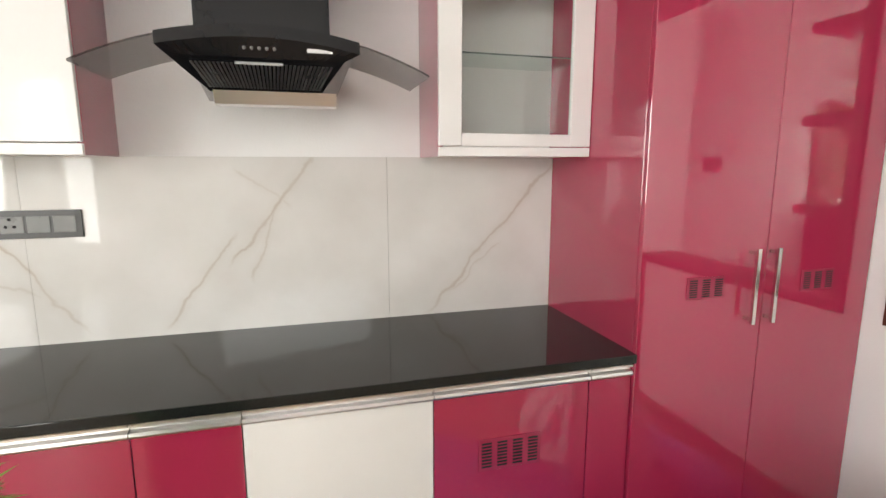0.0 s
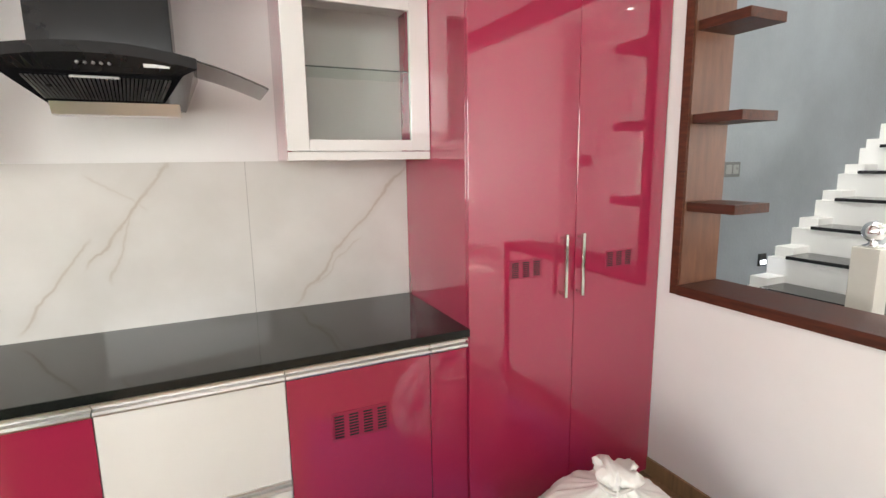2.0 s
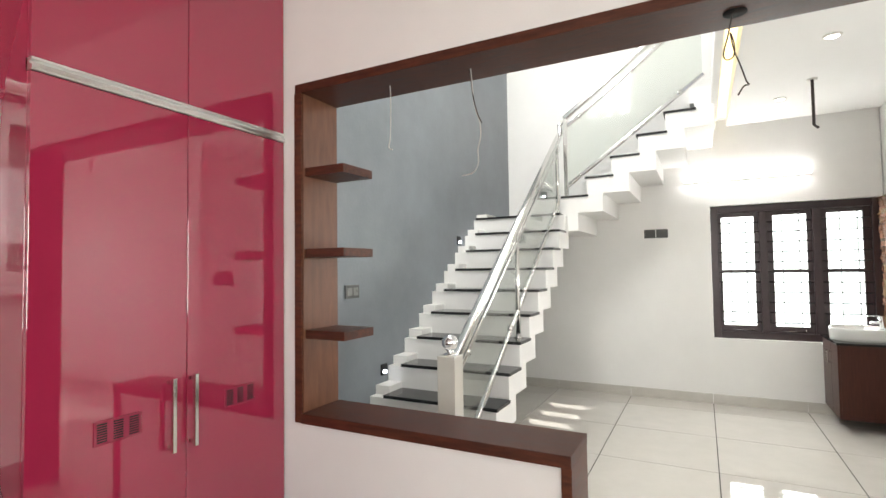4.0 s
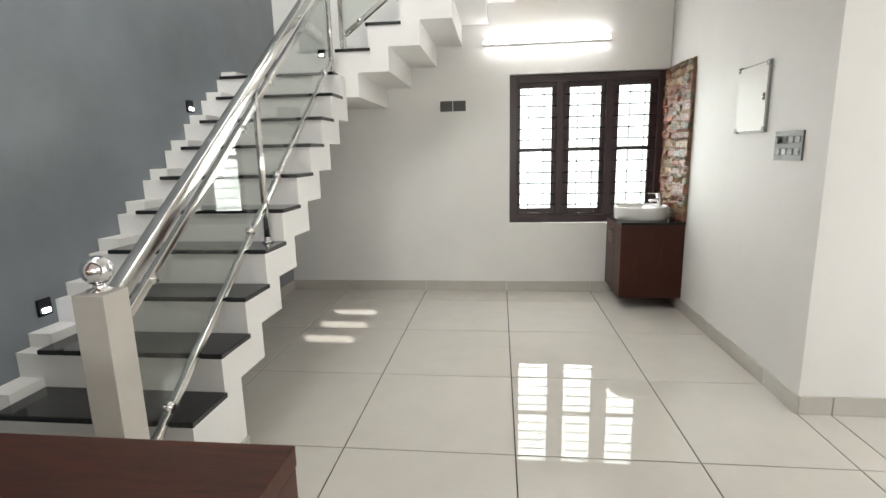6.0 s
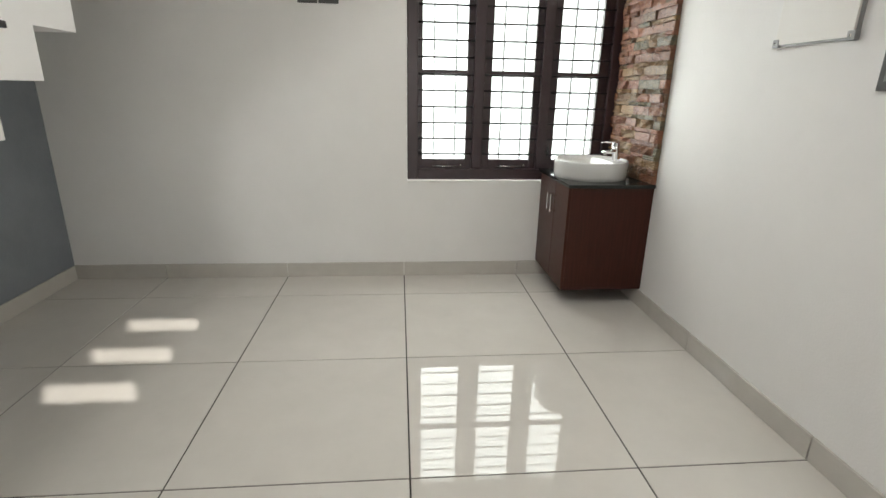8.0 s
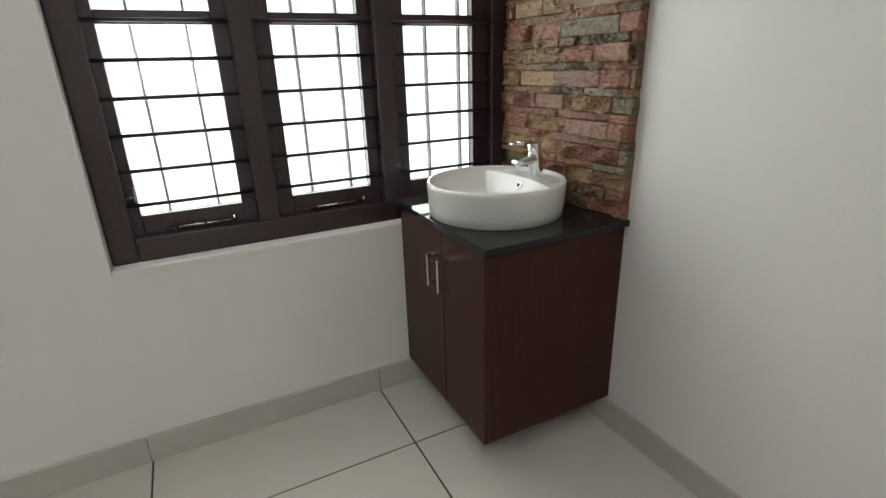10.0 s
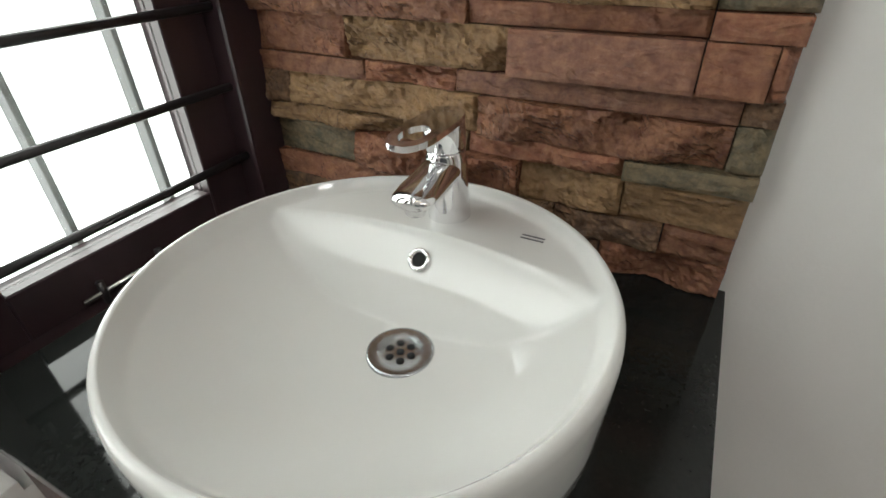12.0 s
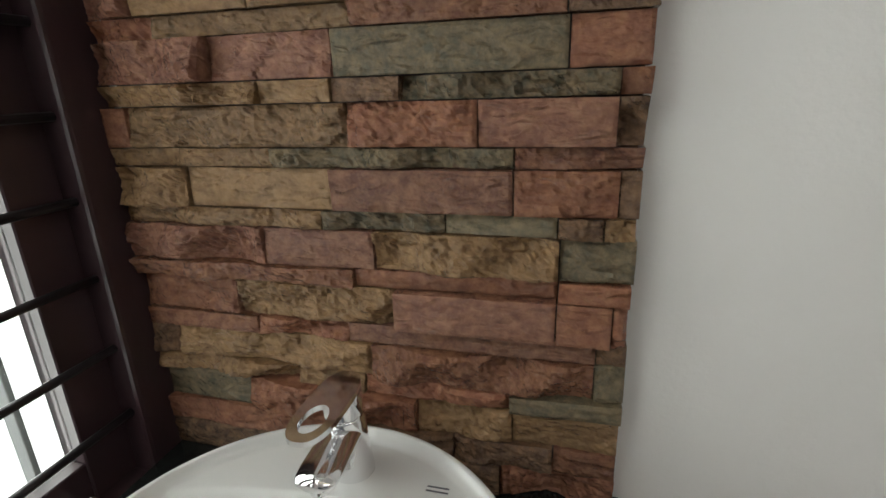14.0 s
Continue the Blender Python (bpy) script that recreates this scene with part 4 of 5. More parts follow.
# ---------- wires hanging from the soffit ----------
def wires():
    x = 2.24
    specs = ((M_WIRE_W, [(0.841, 2.224), (0.842, 2.10), (0.840, 1.99), (0.848, 1.955), (0.835, 1.945)], "loose white cable hanging from the soffit"),
             (M_WIRE_B, [(0.462, 2.224), (0.452, 2.12), (0.430, 2.04), (0.412, 2.0)], "loose black cable hanging from the soffit"),
             (M_WIRE_W, [(0.458, 2.224), (0.448, 2.09), (0.420, 2.0), (0.418, 1.95), (0.434, 1.90), (0.430, 1.84), (0.452, 1.806), (0.505, 1.80)], "loose white cable hanging from the soffit"),
             (M_WIRE_B, [(-0.448, 2.224), (-0.435, 2.16), (-0.420, 2.10), (-0.425, 2.078), (-0.446, 2.085), (-0.450, 2.12), (-0.440, 2.16), (-0.448, 2.11), (-0.462, 2.06), (-0.478, 2.0), (-0.486, 1.99), (-0.472, 1.985), (-0.455, 1.957)], "knotted brown cable hanging from a soffit hole"))
    for m, pts, label in specs:
        fine = []
        for i in range(len(pts) - 1):
            p0, p1, p2, p3 = (Vector(pts[min(max(i + k, 0), len(pts) - 1)]) for k in (-1, 0, 1, 2))
            for s in range(5):
                t = s / 5
                fine.append(0.5 * ((2 * p1) + (p2 - p0) * t + (2 * p0 - 5 * p1 + 4 * p2 - p3) * t * t + (3 * p1 - p0 - 3 * p2 + p3) * t ** 3))
        fine.append(Vector(pts[-1]))
        solid("loose_cable", rod([(x + 0.006 * math.sin(i * 0.4), p.x, p.y) for i, p in enumerate(fine)], 0.0024, 6), m, label, "cable")
    # flat black disc, the shade inside the hole put into its colour
    solid("soffit_hole", lathe([(0, 0), (0.034, 0), (0.034, 0.003), (0, 0.003)], (2.24, -0.455, 2.2205), 24), M_HOLE, "dark round light hole in the soffit", "hole")


wires()


# ---------- staircase ----------
RISE, GO, X1, Z1 = 0.1745, 0.2345, 2.895, 0.205
SY0, SY1 = 0.825, 1.66
TOP = Z1 + 10 * RISE
SX, Y2, GO2 = 5.36, 0.87, 0.2375
TH = 0.172


def staircase():
    st = thing("staircase", (2.9, 1.3, 0), "white folded-plate staircase with black granite treads", "staircase")
    t = 0.022
    # first flight, folded slab seen from the side
    up = [(X1 + 0.015, 0.0)]
    for k in range(1, 12):
        x = X1 + GO * (k - 1) + 0.015
        z = Z1 + RISE * (k - 1) - t
        up += [(x, z - RISE if k > 1 else 0.0), (x, z)]
    up = up[1:]
    end = X1 + GO * 10 + 0.15
    up.append((end, TOP - t))
    low = [(end, TOP - TH), (end, TOP - RISE - TH)]
    for k in range(10, 2, -1):
        x, z = X1 + GO * (k - 1) + 0.15, Z1 + RISE * (k - 1) - TH
        low += [(x, z), (x, z - RISE if k > 3 else 0.0)]
    part("flight", prism(up + low, "y", SY0, 1.78), M_WALL, st)
    # landing and second flight along the east wall
    part("landing", boxes((end - 0.001, 6.349, SY0 + 0.05, 1.779, TOP - TH, TOP - t)), M_WALL, st)
    up, low = [], []
    for k in range(1, 7):
        y = Y2 - GO2 * (k - 1)
        z = TOP + RISE * k - t
        up += [(y, z - RISE), (y, z)]
    up.append((Y2 - GO2 * 5 - 0.05, TOP + RISE * 6 - t))
    last = Y2 - GO2 * 5 - 0.15
    up[-1] = (last, TOP + RISE * 6 - t)
    low = [(last, TOP + RISE * 5 - TH)]
    for k in range(5, 0, -1):
        y, z = Y2 - GO2 * (k - 1) - 0.15, TOP + RISE * k - TH
        low += [(y, z), (y, z - RISE)]
    low += [(Y2, TOP - TH)]
    part("flight", prism(up + low, "x", SX, 6.349), M_WALL, st)
    # treads
    for k in range(1, 11):
        x, z = X1 + GO * (k - 1), Z1 + RISE * (k - 1)
        part("tread", boxes((x, x + GO + 0.014, SY0 - 0.012, SY1, z - t, z), bevel=0.004), M_TREAD, st, "polished black granite tread")
    part("tread", boxes((X1 + GO * 10, 6.348, SY0 + 0.045, SY1 + 0.09, TOP - t, TOP), bevel=0.004), M_TREAD, st, "polished black granite landing slab")
    for k in range(1, 6):
        y, z = Y2 - GO2 * (k - 1), TOP + RISE * k
        part("tread", boxes((SX - 0.012, 6.34, y - GO2 - 0.014, y + 0.015, z - t, z), bevel=0.004), M_TREAD, st, "polished black granite tread")
    # stepped upstand beside the grey wall
    out = []
    for k in range(1, 12):
        x, z = X1 + GO * (k - 1) + 0.085, Z1 + RISE * (k - 1)
        out += [(x, z + 0.042 - (RISE if k > 1 else Z1 + 0.042)), (x, z + 0.042)]
    out += [(6.348, TOP + 0.042), (6.348, TOP - 0.03), (X1 + GO * 10 + 0.11, TOP - 0.03)]
    for k in range(10, 0, -1):
        x, z = X1 + GO * k + 0.11, Z1 + RISE * (k - 1) - 0.03
        out += [(x, z + RISE), (x, z)]
    out += [(X1 + 0.11, Z1 - 0.03), (X1 + 0.11, 0.0)]
    # close the end beside the treads
    part("riser_end", boxes((X1 + 0.02, X1 + 0.085, SY1 + 0.001, 1.779, 0.0, Z1), bevel=0.002, segments=1), M_WALL, st)
    part("upstand", prism(out, "y", SY1 + 0.002, 1.779), M_WALL, st, "white stepped upstand along the wall")
    part("skirting_tile", boxes((X1 + 0.02, X1 + GO * 2 + 0.15, SY0 - 0.011, SY0 - 0.001, 0.0, 0.098), bevel=0.0015, segments=1), M_SKIRT, st, "beige skirting tile")


staircase()
setting("slab_edge_upper", boxes((5.366, 6.349, -0.448, -0.28, CEIL + 0.003, 3.0)), M_CEIL, "white edge of the upper floor slab", "slab")


def railing():
    r = thing("railing", (2.98, 0.94, Z1), "glass railing with polished steel handrail and rails", "railing")
    y = 0.90
    sl = RISE / GO

    def top(x):
        return 0.980 + 0.741 * (x - 3.034)

    def foot(x):
        return Z1 + sl * (x - X1) + 0.042
    # newel with ball
    nw = part("newel", boxes((2.848, 2.953, y - 0.0525, y + 0.0525, 0.0, 0.955), bevel=0.004), M_SKIRT, r, "cream tiled newel post")
    part("newel_cap", lathe([(0, 0), (0.035, 0), (0.035, 0.008), (0.018, 0.014), (0.016, 0.024), (0.028, 0.03)], (2.90, y, 0.955), 24), M_CHROME, nw)
    part("ball", lathe([(0.045 * math.sin(math.pi * k / 16), 0.045 - 0.045 * math.cos(math.pi * k / 16)) for k in range(17)], (2.90, y, 0.978), 28), M_CHROME, nw, "chrome ball finial")
    xt = 5.40
    part("handrail", beam((2.955, y, top(2.955)), (xt, y, top(xt)), 0.05, 0.055, 0.008), M_STEEL, r)
    part("glass_rail", beam((2.955, y, top(2.955) - 0.105), (xt - 0.02, y, top(xt - 0.02) - 0.105), 0.026, 0.034, 0.006), M_STEEL, r)
    part("bottom_rail", beam((2.955, y, foot(2.955)), (xt - 0.06, y, foot(xt - 0.06)), 0.028, 0.034, 0.005), M_STEEL, r)
    for x in (4.045, 5.30):
        k = int((x - X1) / GO)
        base = Z1 + RISE * k
        post = part("post", rod([(x, y, base), (x, y, top(x) - 0.02)], 0.018, 16), M_STEEL, r)
        part("post_base", lathe([(0, 0), (0.03, 0), (0.03, 0.006), (0.022, 0.012), (0.0185, 0.03)], (x, y, base), 20), M_STEEL, post)
    for a, b in ((2.98, 4.02), (4.07, 5.28)):
        g = part("glass_panel", prism([(a, foot(a) + 0.01), (b, foot(b) + 0.01), (b, top(b) - 0.11), (a, top(a) - 0.11)], "y", y - 0.004, y + 0.004), M_RAILGLASS, r, "clear glass panel")
        g.visible_shadow = False
        for x in (a + 0.15, b - 0.15):
            for h in (top(x) - 0.115, foot(x) + 0.02):
                part("clamp", rod([(x, y - 0.016, h), (x, y + 0.016, h)], 0.021, 16), M_STEEL, g)
    # second flight
    x = 5.42
    s2 = RISE / GO2

    def top2(v):
        return 2.925 + s2 * (0.84 - v)
    base = TOP + RISE
    part("post", boxes((x - 0.02, x + 0.02, 0.82, 0.86, base, 2.94), bevel=0.004), M_STEEL, r)
    part("handrail", beam((x, 0.85, top2(0.85)), (x, -0.36, top2(-0.36)), 0.05, 0.055, 0.008), M_STEEL, r)
    part("glass_rail", beam((x, 0.82, top2(0.82) - 0.105), (x, -0.34, top2(-0.34) - 0.105), 0.026, 0.034, 0.006), M_STEEL, r)
    part("bottom_rail", beam((x, 0.82, top2(0.82) - 0.705), (x, -0.40, top2(-0.40) - 0.705), 0.028, 0.034, 0.005), M_STEEL, r)
    g = part("glass_panel", prism([(0.815, top2(0.815) - 0.695), (-0.39, top2(-0.39) - 0.695), (-0.39, top2(-0.39) - 0.11), (0.815, top2(0.815) - 0.11)], "x", x - 0.004, x + 0.004), M_UPPERGLASS, r, "clear glass panel")
    g.visible_shadow = False
    for v in (0.7, 0.2, -0.2):
        for d in (0.115, 0.695):
            part("clamp", rod([(x - 0.016, v, top2(v) - d), (x + 0.016, v, top2(v) - d)], 0.018, 14), M_STEEL, g)
    part("handrail_bend", rod([(xt - 0.01, y, top(xt - 0.01)), (xt + 0.02, y - 0.01, top(xt) + 0.03), (x, 0.90, top2(0.86) - 0.06), (x, 0.86, top2(0.86) - 0.02)], 0.022, 12), M_STEEL, r)


railing()


def step_lamp(at, axis):
    x, y, z = at
    lamp = thing("step_lamp", at, "small black step light glowing downward on the wall", "lamp", "step lights")
    if axis == "y":
        part("housing", boxes((x - 0.035, x + 0.035, y - 0.012, y, z - 0.04, z + 0.04), bevel=0.003), M_BLACK, lamp)
        part("lens", boxes((x - 0.02, x + 0.02, y - 0.022, y - 0.012, z - 0.026, z - 0.004), bevel=0.004), M_STEPLAMP, lamp)
    else:
        part("housing", boxes((x - 0.012, x, y - 0.035, y + 0.035, z - 0.04, z + 0.04), bevel=0.003), M_BLACK, lamp)
        part("lens", boxes((x - 0.022, x - 0.012, y - 0.02, y + 0.02, z - 0.026, z - 0.004), bevel=0.004), M_STEPLAMP, lamp)


step_lamp((3.545, 1.78, 0.69), "y")
step_lamp((4.866, 1.78, 1.70), "y")
step_lamp((6.35, 1.33, 2.29), "x")


# ---------- dining fittings ----------
socket_plate("switch_plate", "y", 1.78, 3.10, 3.25, 1.235, 1.325, (2, 1), "dark grey switch plate on the grey wall", -1)
socket_plate("switch_plate", "x", 6.35, 0.105, 0.219, 1.727, 1.821, (1, 1), "dark grey blank switch plate on the white wall", -1)
socket_plate("switch_plate", "x", 6.35, -0.02, 0.098, 1.727, 1.821, (1, 1), "dark grey blank switch plate on the white wall", -1)
socket_plate("switchboard", "y", -1.84, 4.26, 4.52, 1.272, 1.422, (4, 2), "dark grey switch panel with a fan regulator", 1)
socket_plate("power_socket", "y", 1.78, 5.15, 5.40, 0.24, 0.33, (2, 1), "dark grey socket plate low on the grey wall", -1)
knob = bpy.data.objects["switchboard"]
part("regulator_knob", rod([(4.46, -1.826, 1.378), (4.46, -1.812, 1.378)], 0.02, 18), M_SOCK, knob)


M_SOCKFRAME = material("grey_steel_edge", (0.30, 0.30, 0.295), 0.3, metal=0.3, vary=0.1, scale=20)


def breaker_box():
    b = thing("distribution_board", (4.82, -1.84, 1.43), "white distribution board with a grey edge and steel corners", "fuse box")
    part("frame", boxes((4.635, 5.0, -1.84, -1.830, 1.43, 1.82), bevel=0.003), M_SOCKFRAME, b, "grey rim round the door")
    door = part("door", boxes((4.643, 4.992, -1.830, -1.822, 1.438, 1.812), bevel=0.003), M_WHITE_LAM, b)
    part("lock", boxes((4.655, 4.672, -1.822, -1.816, 1.605, 1.645), bevel=0.002), M_SOCK, door, "dark push lock")
    part("lock_button", rod([(4.6635, -1.816, 1.625), (4.6635, -1.813, 1.625)], 0.005, 12), M_STEEL, door)
    for x in (4.632, 4.972):
        for z in (1.427, 1.792):
            cap = part("corner_cap", boxes((x, x + 0.031, -1.8395, -1.8195, z, z + 0.031), bevel=0.004), M_SOCKFRAME, b, "grey moulded corner")
            part("screw", rod([(x + 0.0155, -1.8195, z + 0.0155), (x + 0.0155, -1.818, z + 0.0155)], 0.005, 10), M_STEEL, cap)


breaker_box()


def tube_light():
    t = thing("tube_light", (6.35, -0.745, 2.30), "lit white batten tube light on the wall", "lamp")
    part("batten", boxes((6.318, 6.35, -1.31, -0.18, 2.295, 2.335), bevel=0.004), M_WHITE_LAM, t)
    part("tube", rod([(6.305, -1.29, 2.315), (6.305, -0.20, 2.315)], 0.014, 14), M_TUBE, t, "glowing white tube")


tube_light()
for x, y in ((4.32, -1.11), (5.6, -0.98)):
    d = thing("downlight", (x, y, CEIL - 0.01), "round recessed ceiling downlight, lit", "lamp", "downlights")
    part("ring", lathe([(0.036, 0.0), (0.05, 0.0), (0.052, 0.006), (0.05, 0.0095), (0.036, 0.0095)], (x, y, CEIL - 0.01), 28), M_WHITE_LAM, d)
    part("lens", lathe([(0, 0.002), (0.036, 0.002), (0.036, 0.008), (0, 0.008)], (x, y, CEIL - 0.01), 28), M_SPOT, d)
hook = thing("fan_cable", (5.17, -1.14, CEIL), "black cable hanging from a ceiling fan hook", "cable")
part("cable", rod([(5.17, -1.14, CEIL), (5.17, -1.14, CEIL - 0.36), (5.18, -1.17, CEIL - 0.385)], 0.011, 10), M_WIRE_B, hook)
part("hook_plate", lathe([(0, -0.008), (0.035, -0.008), (0.035, -0.0005), (0, -0.0005)], (5.17, -1.14, CEIL), 20), M_WHITE_LAM, hook)


# ---------- washbasin corner ----------
CT = 0.752


def vanity():
    v = thing("vanity_cabinet", (6.06, -1.6, 0.108), "dark walnut vanity cabinet fixed above the floor", "cabinet")
    x0, x1, y0, y1, z0, z1 = 5.768, 6.345, -1.838, -1.352, 0.108, CEIL_V
    part("side_panel", boxes((x0, x0 + 0.018, y0, y1, z0, z1), bevel=0.0012, segments=1), M_VANITY, v)
    part("side_panel", boxes((x1 - 0.018, x1, y0, y1, z0, z1), bevel=0.0012, segments=1), M_VANITY, v)
    part("bottom_panel", boxes((x0 + 0.018, x1 - 0.018, y0, y1 - 0.02, z0, z0 + 0.018)), M_VANITY, v)
    part("back_panel", boxes((x0 + 0.018, x1 - 0.018, y0, y0 + 0.012, z0 + 0.018, z1)), M_VANITY, v)
    xm = 6.017
    for a, b, hx in ((x0 + 0.0, xm - 0.0015, xm - 0.035), (xm + 0.0015, x1, xm + 0.035)):
        d = part("door", boxes((a, b, y1, y1 + 0.018, z0, z1 - 0.002), bevel=0.0015, segments=1), M_VANITY, v)
        h = part("handle", boxes((hx - 0.005, hx + 0.005, y1 + 0.046, y1 + 0.056, 0.545, 0.652), bevel=0.0015), M_STEEL, d, "square steel bar handle")
        for z in (0.551, 0.646):
            part("handle_foot", boxes((hx - 0.005, hx + 0.005, y1 + 0.018, y1 + 0.0465, z - 0.005, z + 0.005)), M_STEEL, h)
    solid("worktop", boxes((5.750, 6.40, -1.838, -1.326, CEIL_V, CT), bevel=0.003), M_GRANITE, "polished black granite vanity top", "worktop")


CEIL_V = CT - 0.02
vanity()


M_SATIN = material("satin_chrome", (0.52, 0.53, 0.54), 0.24, metal=1.0, vary=0.06, scale=30)


def basin():
    c = Vector((6.059, -1.556, 0))
    R, zr = 0.2235, 0.860
    b = thing("washbasin", (c.x, c.y, CT), "round white ceramic countertop washbasin with a tap ledge", "washbasin")
    sides, n = 224, 150
    ri = R - 0.009

    def inner(x, y):
        u = math.hypot(x, y) / ri
        bowl = 0.768 + 0.082 * u ** 2.6
        lo = -0.115 + 0.95 * x * x
        wall = 0.847 - max(0.0, y - lo) * 1.05
        k = 0.0014
        h = max(k - abs(bowl - wall), 0.0) / k
        return max(bowl, wall) + h * h * k * 0.25
    bm = bmesh.new()
    rings = []
    prof = [(R - 0.009, CT), (R - 0.006, CT + 0.0025), (R - 0.0035, CT + 0.03), (R - 0.001, CT + 0.075), (R, zr - 0.012), (R - 0.001, zr - 0.005), (R - 0.0035, zr - 0.001), (R - 0.0065, zr)]
    for r, z in prof:
        rings.append([bm.verts.new(c + Vector((r * math.cos(a), r * math.sin(a), z))) for a in (2 * math.pi * k / sides for k in range(sides))])
    for i in range(n):
        r = ri * (1 - (i / n) ** 1.25) if i else ri
        ring = []
        for k in range(sides):
            a = 2 * math.pi * k / sides
            x, y = r * math.cos(a), r * math.sin(a)
            edge = max(0.0, (r - (ri - 0.014)) / 0.014)
            z = inner(x, y)
            z = z + (zr - 0.001 - z) * edge ** 2.2
            ring.append(bm.verts.new(c + Vector((x, y, z))))
        rings.append(ring)
    for p, q in zip(rings, rings[1:]):
        for k in range(sides):
            bm.faces.new((p[k], p[(k + 1) % sides], q[(k + 1) % sides], q[k]))
    mid = bm.verts.new(c + Vector((0, 0, 0.768)))
    for k in range(sides):
        bm.faces.new((rings[-1][k], rings[-1][(k + 1) % sides], mid))
    bm.faces.new(rings[0][::-1])
    for f in bm.faces:
        f.smooth = True
    bowl = part("bowl", bm, M_CERAMIC, b)
    # waste: dished chrome ring and holed plate
    d = Vector((6.038, -1.565, 0.7694))
    w = part("waste", lathe([(0.0345, -0.001), (0.034, 0.0018), (0.0325, 0.0025), (0.0305, 0.0024), (0.0215, 0.0014), (0.0198, 0.0004), (0.0, 0.0002)], d, 40), M_SATIN, bowl, "satin chrome waste with drain holes")
    # drain holes are black discs coloured like the shade inside them
    for k in range(7):
        a = 2 * math.pi * k / 6
        rr = 0.0 if k == 6 else 0.0122
        part("drain_hole", lathe([(0, 0), (0.0041, 0), (0.0041, 0.0006), (0, 0.0006)], d + Vector((rr * math.cos(a), rr * math.sin(a), 0.0002)), 12), M_HOLE, w)
    # overflow ring on the sloping wall below the ledge
    ov = Vector((6.060, 0, 0))
    ly = -0.092
    pos = c + Vector((ov.x - c.x, ly, inner(ov.x - c.x, ly)))
    nrm = Vector((0, 1.05, 1)).normalized()
    s = Vector((1, 0, 0))
    u = nrm.cross(s)
    pts = [pos + nrm * 0.001 + 0.0105 * (math.cos(t) * s + math.sin(t) * u) for t in (2 * math.pi * k / 28 for k in range(29))]
    o = part("overflow_ring", rod(pts, 0.0032, 8), M_CHROME, bowl, "chrome overflow ring")
    # flat black disc painted as the shade inside the overflow
    bm = bmesh.new()
    vs = [bm.verts.new(pos + nrm * 0.0012 + 0.0095 * (math.cos(t) * s + math.sin(t) * u)) for t in (2 * math.pi * k / 20 for k in range(20))]
    bm.faces.new(vs)
    part("overflow_hole", bm, M_HOLE, o)
    # maker's mark as two plain bars
    for i in range(2):
        part("mark", boxes((5.941, 5.966, -1.708 + 0.006 * i, -1.706 + 0.006 * i, 0.8473, 0.8478)), M_LOGO, bowl, "small grey printed mark")


basin()


